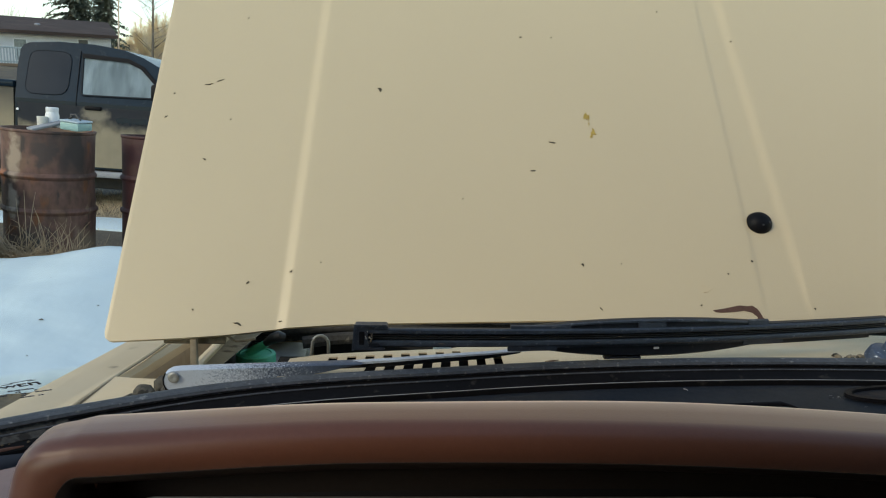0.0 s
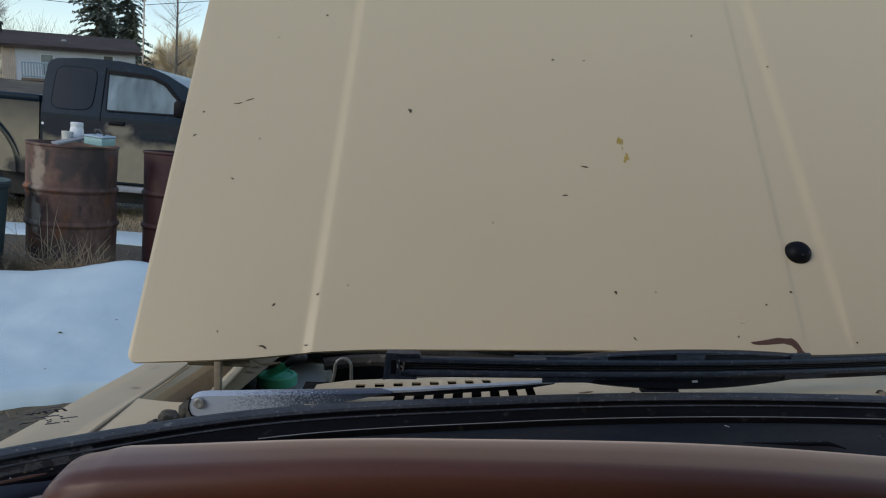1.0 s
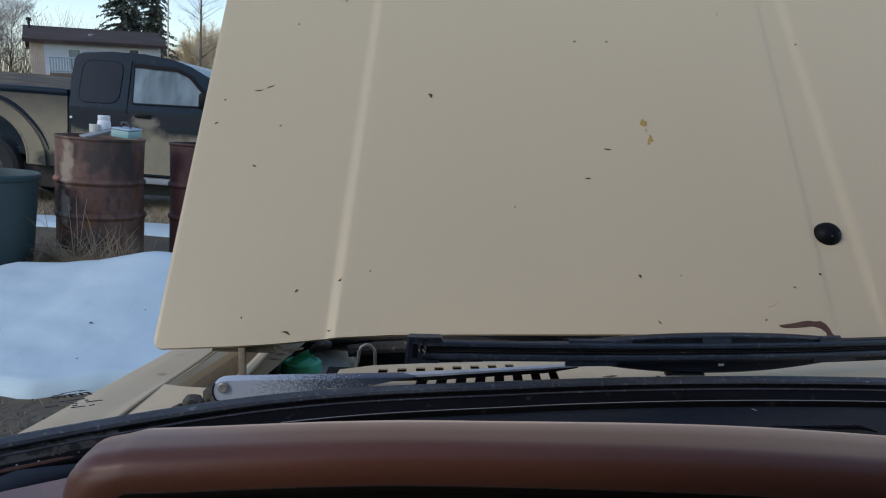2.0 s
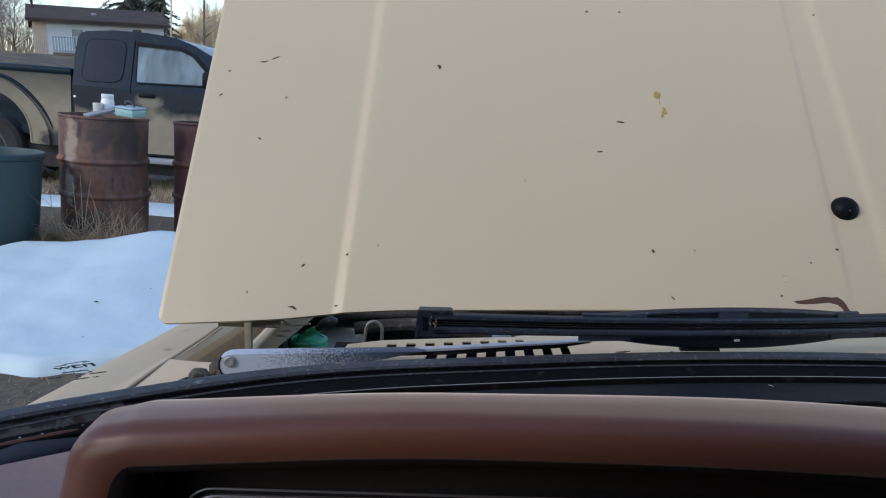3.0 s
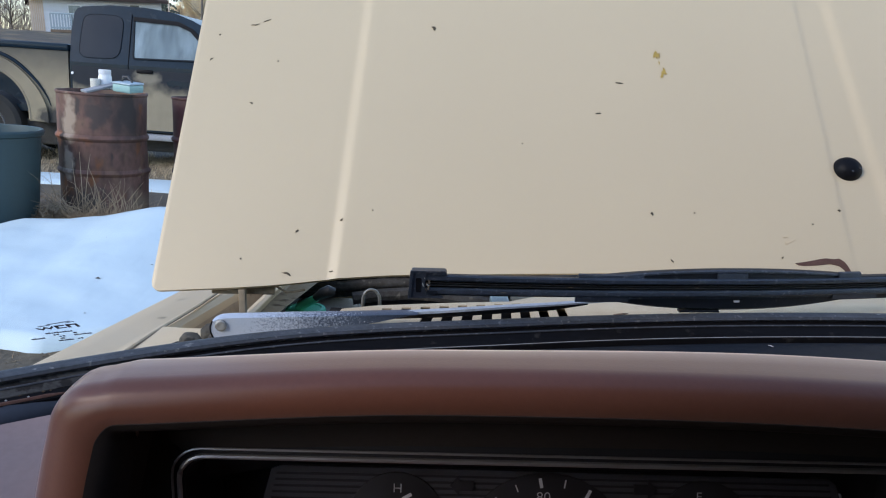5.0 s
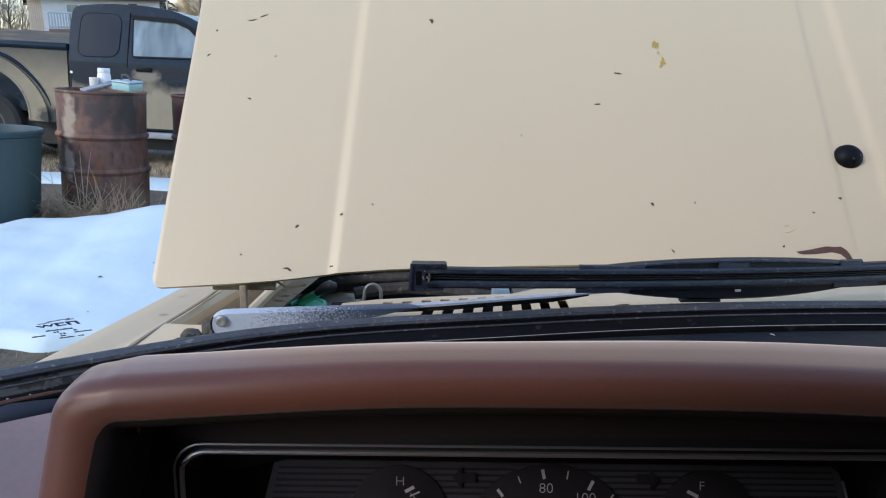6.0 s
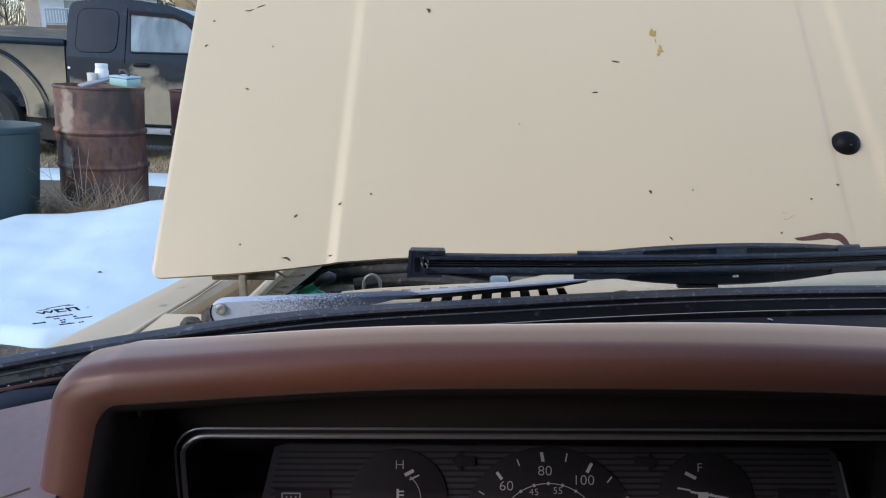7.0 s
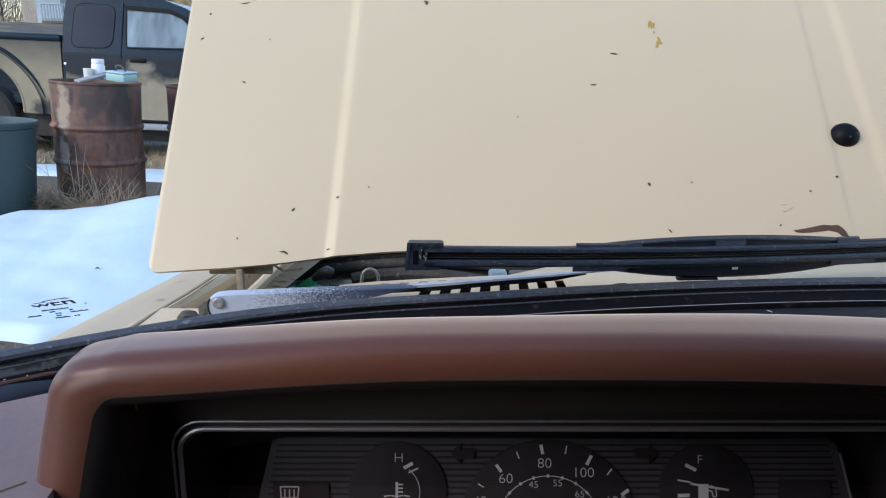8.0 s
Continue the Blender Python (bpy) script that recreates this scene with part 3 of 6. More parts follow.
for i in range(8):
    x, y = -0.020 + 0.0158 * i, 0.5260 + 0.0052 * i
    w = 0.0088 - 0.0001 * i
    holes.append([(x, y - 0.002), (x + w, y), (x + w + 0.0036, y + 0.048), (x + 0.0036, y + 0.046)])
for i in range(8):
    x, y = -0.0515 + 0.0157 * i, 0.5775 + 0.0052 * i
    holes.append([(x, y - 0.004), (x + 0.0078, y - 0.002), (x + 0.0078, y + 0.013), (x, y + 0.011)])
slab(bm, outline, -0.0012, 0.0, None, holes)
for v in bm.verts:
    # a soft fold lifts the panel's front edge line and lets the very front fall
    ahead = v.co.y - base_line(v.co.x)
    v.co.z += cowl_z(v.co.y) - 0.004 * bend((ahead - 0.110) / 0.009) * bend((abs(v.co.x - MID) - 0.3) / 0.04)
cowl = part("cowl_panel", bm, PAINT_DULL, car, "cream cowl panel with two rows of slots")
# front wall of the cowl box, and black boxes as the shade below the slots
bm = bmesh.new()
for i in range(40):
    xa, xb = lerp(left, right, i / 40), lerp(left, right, (i + 1) / 40)
    ya, yb = (base_line(x) + 0.120 - 0.047 * bend((abs(x - MID) - 0.455) / 0.04) + 0.07 * bend((0.33 - abs(x - MID)) / 0.1) for x in (xa, xb))
    za, zb = cowl_z(ya) - 0.0045, cowl_z(yb) - 0.0045
    b = bmesh.new()
    rows = [[b.verts.new(p) for p in ((xa, ya, za), (xb, yb, zb), (xb, yb + 0.012, zb - 0.2), (xa, ya + 0.012, za - 0.2))],
            [b.verts.new(p) for p in ((xa, ya - 0.0015, za), (xb, yb - 0.0015, zb), (xb, yb + 0.010, zb - 0.2), (xa, ya + 0.010, za - 0.2))]]
    skin(b, rows, True, True)
    join(bm, b)
part("cowl_front", bm, PAINT_DULL, cowl)
bm = bmesh.new()
box(bm, -0.12, 2 * MID + 0.12, 0.48, 0.560, 0.70, 0.836)
box(bm, -0.10, 2 * MID + 0.10, 0.560, 0.629, 0.70, 0.8345)
part("slot_shade_box", bm, SLOT_SHADE, cowl)
# leaves and dirt lying on the cowl
for i in range(14):
    x = rng.uniform(0.12, 0.44)
    y = base_line(x) + rng.uniform(0.006, 0.03)
    bm = bmesh.new()
    tube(bm, [(x, y, cowl_z(y) + 0.001), (x + rng.uniform(0.002, 0.007), y + rng.uniform(-0.002, 0.004), cowl_z(y) + 0.0022),
              (x + rng.uniform(0.008, 0.013), y + rng.uniform(-0.002, 0.005), cowl_z(y) + 0.0012)], [0.0003, 0.0009, 0.0003], 5)
    part("leaf_scrap", bm, SPECK if i % 2 else WOOD, cowl)

# corner of the cowl beside the wing, falling to the gutter
for s in (0, 1):
    fx = (lambda x: x) if not s else (lambda x: 2 * MID - x)

    def corner(u, v):
        x0 = lerp(-0.092, -0.285, u)
        low = Vector((x0, base_line(x0) - 0.004, lerp(0.8515, 0.812, max(0.0, u) ** 1.3)))
        x1 = lerp(-0.092, -0.264, u)
        high = Vector((x1, lerp(0.535, 0.657, max(0.0, u) ** 1.6), lerp(0.852, 0.804, max(0.0, u) ** 1.2)))
        p = low.lerp(high, v)
        return Vector((fx(p.x), p.y, p.z))
    part("cowl_corner", sheet(corner, [i / 12 for i in range(13)], [i / 6 for i in range(7)], 0.0015 * (1 if s else -1)), PAINT_DULL, car)

# hinge post and its plate
for s in (0, 1):
    fx = (lambda x: x) if not s else (lambda x: 2 * MID - x)
    bm = bmesh.new()
    x = fx(-0.1885)
    box(bm, x - 0.0032, x + 0.0032, 0.664, 0.671, 0.745, 0.839, 0.001)
    hinge = part("hood_hinge", bm, GRIME, car, "rusty bonnet hinge post")
    bm = bmesh.new()
    box(bm, x - 0.030, x + 0.030, -0.03, 0.03, -0.004, 0.0, 0.0015, Matrix.Translation(bonnet_at(0, 0.035, -0.016)) @ pose(0, 0, 0, 55.6))
    part("hinge_plate", bm, GRIME, hinge)
# spring wire beside the hinge
bm = bmesh.new()
tube(bm, [(-0.172, 0.668, 0.846), (-0.160, 0.672, 0.842), (-0.150, 0.676, 0.834), (-0.140, 0.678, 0.8345), (-0.132, 0.678, 0.836)], 0.0012, 6)
part("spring_wire", bm, GRIME, car)
# rusty bolt in the gutter
bm = bmesh.new()
turned(bm, [(0.010, 0), (0.0105, 0.0015), (0.009, 0.002), (0.0055, 0.0025), (0.0055, 0.006), (0.004, 0.007)], 14, pose(-0.238, 0.765, 0.7625, 8, 4, 0))
part("gutter_bolt", bm, GRIME, car, "rusty bolt")

# engine bay, its shade put into the near-black colour
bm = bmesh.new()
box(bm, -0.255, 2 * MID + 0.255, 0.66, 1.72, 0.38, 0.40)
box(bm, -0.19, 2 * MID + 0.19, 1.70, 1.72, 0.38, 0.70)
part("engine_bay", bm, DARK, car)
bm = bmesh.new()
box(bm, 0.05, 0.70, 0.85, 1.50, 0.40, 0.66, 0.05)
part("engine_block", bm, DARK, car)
bm = bmesh.new()
box(bm, -0.238, -0.13, 0.965, 1.16, 0.42, 0.692, 0.018)
turned(bm, [(0.029, 0.688), (0.029, 0.700), (0.0265, 0.702)], 24, pose(-0.196, 1.012, 0))
tank = part("washer_tank", bm, TANK, car, "milky plastic washer tank with green cap")
bm = bmesh.new()
turned(bm, [(0.0265, 0.700), (0.0285, 0.702), (0.0285, 0.712), (0.0275, 0.7145), (0.0225, 0.7155), (0.0210, 0.714), (0.002, 0.714)], 32, pose(-0.196, 1.012, 0))
tube(bm, [(-0.207, 1.005, 0.716), (-0.198, 1.006, 0.721), (-0.188, 1.004, 0.727), (-0.179, 1.0, 0.733)], [0.005, 0.0062, 0.0062, 0.0055], 10)
part("tank_cap", bm, GREEN, tank, "green plastic filler cap")
bm = bmesh.new()
tube(bm, [(-0.180, 1.0, 0.733), (-0.170, 0.996, 0.741), (-0.160, 0.996, 0.745), (-0.153, 0.999, 0.743)],
     [0.0050, 0.0075, 0.0085, 0.0055], 10)
part("hose", bm, RUBBER, car)
bm = bmesh.new()
tube(bm, [(-0.110, 0.912, 0.725), (-0.104, 0.911, 0.750)] + [(-0.0925 - 0.0105 * math.cos(a), 0.910, 0.760 + 0.012 * math.sin(a)) for a in (0.3 * i for i in range(11))] + [(-0.082, 0.912, 0.745), (-0.083, 0.913, 0.715)], 0.0022, 10)
part("metal_pipe", bm, DULLSTEEL, car, "bent bare metal pipe")
for y, z, r in ((1.10, 0.705, 0.010), (1.16, 0.725, 0.012), (1.05, 0.690, 0.008), (1.30, 0.745, 0.016)):
    bm = bmesh.new()
    tube(bm, [(lerp(-0.14, 0.45, i / 14), y + 0.012 * math.sin(i * 0.9 + y * 40), z + 0.006 * math.sin(i * 0.7 + y * 17) - 0.04 * bend((i - 9) / 6)) for i in range(15)], r, 8)
    part("cable_loom", bm, LOOM, car)
bm = bmesh.new()
box(bm, 0.047, 0.066, 0.72, 0.75, 0.76, 0.8165, 0.003)
part("bay_canister", bm, CAN, car, "pale blue plastic canister")

bm = bmesh.new()
box(bm, 0.068, 0.100, 0.725, 0.75, 0.76, 0.8155, 0.003)
part("bay_bracket", bm, GRIME, car)
# ribbed wrap along the back of the engine bay
for y, z, r in ((1.125, 0.738, 0.0075), (1.140, 0.724, 0.0080), (1.130, 0.711, 0.0080), (1.145, 0.698, 0.0085)):
    bm = bmesh.new()
    tube(bm, [(lerp(-0.245, 0.16, i / 60), y, z + 0.012 * bend(i / 30) - 0.012 * bend((i - 34) / 26)) for i in range(61)], [r * (1 + 0.07 * (i % 2)) for i in range(61)], 10)
    part("cable_loom", bm, LOOM, car)

# windscreen, its rubber seal and the maker's mark
RAKE = 0.80


def screen(u, k):
    x = lerp(-0.365, 2 * MID + 0.365, u)
    z = lerp(0.852, 1.30, k)
    y = base_line(x) - 0.006 - (z - 0.86) / RAKE
    return Vector((MID + (x - MID) * (1 - 0.16 * k), y, z))


windscreen = part("windscreen", sheet(screen, [i / 48 for i in range(49)], [i / 10 for i in range(11)], 0.004), GLASS, car, "clear raked windscreen glass")
windscreen.visible_shadow = False


def on_screen(x, z, out=0.0012):
    k = (z - 0.852) / 0.448
    x0 = MID + (x - MID) / (1 - 0.16 * k)
    return Vector((x, base_line(x0) - 0.006 - (z - 0.86) / RAKE - out, z))


def mark(x0, x1, z0, z1, lean=0.0):
    bm = bmesh.new()
    lo = [bm.verts.new(on_screen(x, z + lean * (x - x0), 0.0046)) for x, z in ((x0, z0), (x1, z0), (x1, z1), (x0, z1))]
    hi = [bm.verts.new(on_screen(x, z + lean * (x - x0), 0.0051)) for x, z in ((x0, z0), (x1, z0), (x1, z1), (x0, z1))]
    skin(bm, [lo, hi], True, True)
    part("glass_print", bm, FROST, windscreen)


LOGO = (-0.2022, 0.9020)
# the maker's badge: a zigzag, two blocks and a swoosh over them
def badge(x0, x1, z0, z1, lean):
    bx0, bz0 = LOGO[0] - 0.0033, LOGO[1] - 0.0004
    mark(bx0 + 1.26 * x0, bx0 + 1.26 * x1, bz0 + 1.35 * z0, bz0 + 1.35 * z1, lean)


for dx, lean in ((0.0, -0.9), (0.0011, 0.9), (0.0022, -0.9), (0.0033, 0.9)):
    badge(dx, dx + 0.0013, 0.0015 if lean < 0 else 0.0003, 0.0023 if lean < 0 else 0.0011, lean)
for x0, x1, z0, z1 in ((0.0052, 0.0060, 0.0002, 0.0024), (0.0060, 0.0080, 0.0017, 0.0023), (0.0060, 0.0080, 0.0003, 0.0008), (0.0086, 0.0094, 0.0002, 0.0024),
                       (0.0094, 0.0118, 0.0017, 0.0023), (0.0111, 0.0119, 0.0, 0.0022)):
    badge(x0, x1, z0 - 0.03 * x0, z1 - 0.03 * x0, -0.04)
for x0, x1, z0 in ((0.0010, 0.0045, 0.0027), (0.0040, 0.0080, 0.0033), (0.0076, 0.0112, 0.0035), (0.0095, 0.0120, 0.0030)):
    badge(x0, x1, z0, z0 + 0.0003, 0.03)
# four rows of unreadable small print, a short bar for each character
for row, spans in enumerate((((0.0010, 0.0112),), ((0.0028, 0.0052), (0.0102, 0.0112)), ((-0.0062, -0.0012), (0.0040, 0.0066), (0.0096, 0.0166)), ((0.0032, 0.0052),),
                             ((0.0016, 0.0074), (0.0090, 0.0116)))):
    for x0, x1 in spans:
        n = max(2, round((x1 - x0) / 0.00105))
        for i in range(n):
            xa = lerp(x0, x1, i / n)
            z = LOGO[1] - 0.0034 - 0.0019 * row - 0.07 * xa
            mark(LOGO[0] + xa - 0.004, LOGO[0] + xa - 0.00335, z, z + (0.0009, 0.0011, 0.0008)[i % 3])

SEAL_X = [lerp(-0.372, 2 * MID + 0.372, i / 90) for i in range(91)]
seal_profile = ((0.006, 0.842), (0.006, 0.8530), (0.003, 0.8580), (-0.002, 0.8590), (-0.0075, 0.8575), (-0.0082, 0.8555), (-0.0055, 0.8530), (-0.0065, 0.851), (-0.0085, 0.838), (0.0, 0.836))


def foot_lift(x):
    """The foot of the screen dips a little between the middle and the corners."""
    d = abs(x - MID)
    return 0.001 - 0.0025 * bend(d / 0.3) + 0.0065 * bend((d - 0.33) / 0.22)


def seal_station(x):
    slope = (base_line(x + 1e-3) - base_line(x - 1e-3)) / 2e-3
    n = Vector((-slope, 1, 0)).normalized()
    return lambda p: Vector((x, base_line(x), 0)) + p[0] * n + Vector((0, 0, p[1] + foot_lift(x)))


seal = part("windscreen_seal", swept(seal_profile, [seal_station(x) for x in SEAL_X]), SEAL, car, "weathered black rubber windscreen seal")
# black metal lip inside the seal, with its pale worn line
lip_profile = ((-0.0055, 0.8530), (-0.0080, 0.8520), (-0.0145, 0.8478), (-0.0205, 0.8460), (-0.0225, 0.8466), (-0.0232, 0.8458), (-0.0232, 0.840), (-0.007, 0.838))
part("windscreen_lip", swept(lip_profile, [seal_station(x) for x in SEAL_X]), LIP, car)
bm = bmesh.new()
tube(bm, [seal_station(x)((-0.0226, 0.8467)) for x in SEAL_X if -0.12 < x < 0.92], 0.00032, 6)
part("worn_edge", bm, TANK, car)
bm = bmesh.new()
tube(bm, [seal_station(x)((-0.0098, 0.8514)) for x in SEAL_X], 0.0007, 6)
part("lip_ridge", bm, SEAL, car)
# grey silt lying on the end of the lip
silt_profile = ((-0.0050, 0.8534), (-0.0078, 0.8525), (-0.0125, 0.8496), (-0.0150, 0.8482), (-0.0150, 0.8470), (-0.0078, 0.8505))
part("lip_silt", swept(silt_profile, [seal_station(lerp(-0.355, -0.205, i / 20)) for i in range(21)]), SILT, car, "grey silt on the black lip")
# crumbs along the left end of the lip
for i in range(26):
    x = rng.uniform(-0.34, -0.20)
    p = seal_station(x)((rng.uniform(-0.020, -0.012), 0.8478))
    bm = bmesh.new()
    r = rng.uniform(0.0004, 0.0011)
    turned(bm, [(r * 0.4, -r * 0.3), (r, 0), (r * 0.5, r * 0.6)], 6, Matrix.Translation(p) @ pose(0, 0, 0, 0, 0, rng.uniform(0, 90)))
    part("crumb", bm, SPECK if i % 3 else TANK, seal)

# rust-brown line of old sealant along the end of the lip
bm = bmesh.new()
tube(bm, [seal_station(x)((-0.0215, 0.8470)) for x in (-0.264, -0.256, -0.246, -0.236, -0.228)], [0.0006, 0.0014, 0.0012, 0.0013, 0.0005], 6)
part("sealant_line", bm, RUST_CHIP, seal)

# wiper: painted arm with a rivet, and a black blade with end cap, spine and yokes
ARM_TO = Vector((1.0, 0.15, 0.0))


def arm_at(s, z, out=0.0):
    return Vector((-0.158, 0.506, 0)) + s * ARM_TO + Vector((0, -out, z))


bm = bmesh.new()
rows = []
for s, zl, zh in ((-0.0075, 0.8535, 0.8585), (-0.006, 0.8495, 0.8625), (-0.002, 0.8475, 0.8645), (0.004, 0.847, 0.8650), (0.030, 0.8485, 0.8650), (0.060, 0.8510, 0.8650),
                  (0.085, 0.8535, 0.8648), (0.110, 0.8575, 0.8648), (0.128, 0.8610, 0.8648), (0.138, 0.8625, 0.8645)):
    rows.append([bm.verts.new(arm_at(s, z, o)) for z, o in ((zl, 0.002), (zl + 0.001, 0.005), (zh - 0.001, 0.0055), (zh, 0.0035), (zh, -0.004), (zl, -0.004))])
skin(bm, rows, True, True)
arm = part("wiper_arm", bm, ARM, car, "worn silver-grey wiper arm with flaked paint")
bm = bmesh.new()
turned(bm, [(0.0042, 0), (0.0042, 0.0008), (0.0037, 0.0014), (0.0024, 0.0017), (0.0012, 0.0013), (0.0003, 0.0012)], 20, pose(-0.158, 0.5005, 0.8590, 90))
part("rivet", bm, DULLSTEEL, arm)
bm = bmesh.new()
tube(bm, [arm_at(s, z, 0.0052) for s, z in ((0.012, 0.8478), (0.004, 0.8472), (-0.002, 0.8478), (-0.0058, 0.8500), (-0.0074, 0.8540), (-0.0074, 0.8580), (-0.0058, 0.8622))], 0.0006, 6)
part("arm_rim", bm, BLACK, arm)
bm = bmesh.new()
rows = []
for s, z in ((0.125, 0.8632), (0.16, 0.8643), (0.20, 0.8660), (0.24, 0.8674), (0.269, 0.8690), (0.300, 0.8706)):
    w = lerp(0.0020, 0.0011, min(1, (s - 0.125) / 0.15))
    rows.append([bm.verts.new(arm_at(s, z + a, b + 0.0)) for a, b in ((-w / 2, 0.002), (w / 2, 0.002), (w / 2 + 0.0004, -0.003), (-w / 2, -0.003))])
skin(bm, rows, True, True)
part("arm_rod", bm, SILVER_ROD, arm)
bm = bmesh.new()
rows = []
for s, z, h in ((0.105, 0.8600, 0.0012), (0.125, 0.8617, 0.0030), (0.16, 0.8632, 0.0042), (0.20, 0.8651, 0.0042), (0.24, 0.8666, 0.0040), (0.267, 0.8694, 0.0030)):
    rows.append([bm.verts.new(arm_at(s, z + a, b)) for a, b in ((0.0, 0.001), (0.0, -0.002), (-h, -0.003), (-h, -0.001))])
skin(bm, rows, True, True)
part("arm_channel", bm, BLADE, arm)
bm = bmesh.new()
for (x, y, z), r in (((-0.178, 0.494, 0.8475), 0.0085), ((-0.187, 0.488, 0.8455), 0.0055), ((-0.169, 0.513, 0.8475), 0.0085), ((-0.164, 0.505, 0.846), 0.006)):
    turned(bm, [(r * 0.7, -0.006), (r, 0), (r * 0.85, r * 0.5), (r * 0.45, r * 0.8), (0.0005, r * 0.88)], 14, pose(x, y, z, 10, -8, 30))
for v in bm.verts:
    v.co += 0.0016 * noise.noise_vector(v.co * 160)
part("spindle_cover", bm, CAKED, arm, "dirt-caked wiper spindle")


def blade_at(s, up, out):
    """s runs along the blade from its left end, up across it, out towards the cabin."""
    x = -0.024 + s
    k = s / 0.50
    z = 0.8985 - 0.050 * k + 0.018 * k * k
    return Vector((x, 0.4825 + 0.34 * s - 0.9 * out, z + up))


def bar(name, s0, s1, prof, mat, parent, n=24, taper=None, label=""):
    bm = bmesh.new()
    rows = []
    for i in range(n + 1):
        s = lerp(s0, s1, i / n)
        f = taper(i / n) if taper else 1.0
        rows.append([bm.verts.new(blade_at(s, a * f, b)) for a, b in prof])
    skin(bm, rows, True, True)
    return part(name, bm, mat, parent, label)


def blade_plate(name, outline, out0, out1, mat, parent, label=""):
    """A plate on the blade with an outline along and across it."""
    bm = bmesh.new()
    slab(bm, outline, out0, out1)
    for v in bm.verts:
        v.co = blade_at(*v.co)
    return part(name, bm, mat, parent, label)


blade = bar("wiper_blade", 0.004, 0.52, ((-0.0070, -0.001), (-0.0070, 0.0035), (-0.0030, 0.0038), (-0.0026, 0.0012), (0.0026, 0.0012), (0.0030, 0.0038), (0.0066, 0.0035), (0.0066, -0.001)),
            BLADE, car, label="weathered black wiper blade, parked")
for up0, up1 in ((0.0008, 0.0014), (-0.0010, -0.0004)):
    bar("rubber_edge", 0.008, 0.52, ((up0, 0.0010), (up0 + 0.0001, 0.0044), (up1 - 0.0001, 0.0044), (up1, 0.0010)), RUBBER, blade)
bar("blade_rail", 0.010, 0.52, ((0.0024, 0.0036), (0.0026, 0.0054), (0.0036, 0.0062), (0.0058, 0.0060), (0.0068, 0.0046), (0.0068, 0.0030)), EDGE, blade)
bar("blade_rail", 0.010, 0.52, ((-0.0074, 0.0030), (-0.0074, 0.0046), (-0.0062, 0.0060), (-0.0034, 0.0062), (-0.0024, 0.0054), (-0.0022, 0.0036)), EDGE, blade)
# the end cap: an open bracket with rounded corners, its inner ridge and clips
blade_plate("end_cap", soft([(-0.0010, -0.0092), (0.0225, -0.0090), (0.0225, -0.0074), (0.0112, -0.0070), (0.0100, -0.0035), (0.0100, 0.0035), (0.0112, 0.0066), (0.0250, 0.0068), (0.0238, 0.0098),
                             (0.0010, 0.0096)], 0.0012, 3), -0.003, 0.0066, EDGE, blade)
blade_plate("end_cap", soft([(-0.0012, -0.0094), (0.0006, -0.0094), (0.0022, 0.0080), (0.0200, 0.0086), (0.0200, 0.0098), (0.0004, 0.0098)], 0.0005, 2), 0.0060, 0.0078, EDGE, blade)
blade_plate("cap_ridge", soft([(0.0040, -0.0052), (0.0078, -0.0052), (0.0078, 0.0046), (0.0040, 0.0046)], 0.0010, 3), 0.0060, 0.0068, BLACK, blade)
blade_plate("blade_clip", soft([(0.0108, -0.0068), (0.0190, -0.0060), (0.0185, -0.0040), (0.0112, -0.0040)], 0.0006, 2), 0.004, 0.0072, BLADE, blade)
hump = lambda k: 0.34 + 0.66 * math.sin(math.pi * min(1, max(0, k))) ** 0.6
bar("yoke", 0.130, 0.385, ((0.0052, -0.008), (0.0052, 0.0015), (0.0120, 0.0005), (0.0135, -0.004), (0.0128, -0.010)), BLADE, blade, 28, hump)
bar("yoke", 0.130, 0.385, ((-0.0190, -0.010), (-0.0202, -0.004), (-0.0180, 0.0005), (-0.0052, 0.0015), (-0.0052, -0.008)), BLADE, blade, 28, hump)
bar("yoke_tail", 0.300, 0.50, ((-0.0130, -0.010), (-0.0138, -0.004), (-0.0125, 0.0005), (-0.0052, 0.0015), (-0.0052, -0.008)), BLADE, blade, 12)
bar("yoke_bridge", 0.128, 0.385, ((0.0112, 0.0004), (0.0114, 0.0024), (0.0128, 0.0022), (0.0137, 0.0)), EDGE, blade, 28, hump)
bar("yoke_bridge", 0.128, 0.385, ((-0.0100, 0.0008), (-0.0100, 0.0034), (-0.0082, 0.0036), (-0.0078, 0.0010)), EDGE, blade, 28, lambda k: 0.9)
for s0, s1 in ((0.120, 0.138), (0.128, 0.172), (0.235, 0.262), (0.350, 0.372)):
    bar("blade_clip", s0, s1, ((0.0058, 0.001), (0.0060, 0.0040), (0.0110, 0.0030), (0.0118, 0.0002)), EDGE, blade, 4, (lambda k: 0.98) if s0 > 0.2 else lambda k: 0.8)
for s0, s1 in ((0.118, 0.160), (0.345, 0.39)):
    bar("blade_clip", s0, s1, ((-0.0112, 0.001), (-0.0110, 0.0044), (-0.0070, 0.0050), (-0.0062, 0.001)), EDGE, blade, 4)
bar("blade_clip", 0.372, 0.52, ((0.0060, -0.004), (0.0060, 0.003), (0.0078, 0.002), (0.008, -0.004)), BLADE, blade, 8)
blade_plate("blade_tab", [(0.205, -0.0190), (0.240, -0.0192), (0.2405, -0.0212), (0.2050, -0.0206)], -0.006, 0.0002, BLADE, blade)
bar("bird_dirt", 0.252, 0.257, ((-0.0125, 0.001), (-0.0125, 0.0024), (-0.0108, 0.0024), (-0.0108, 0.001)), WHITE, blade, 2)
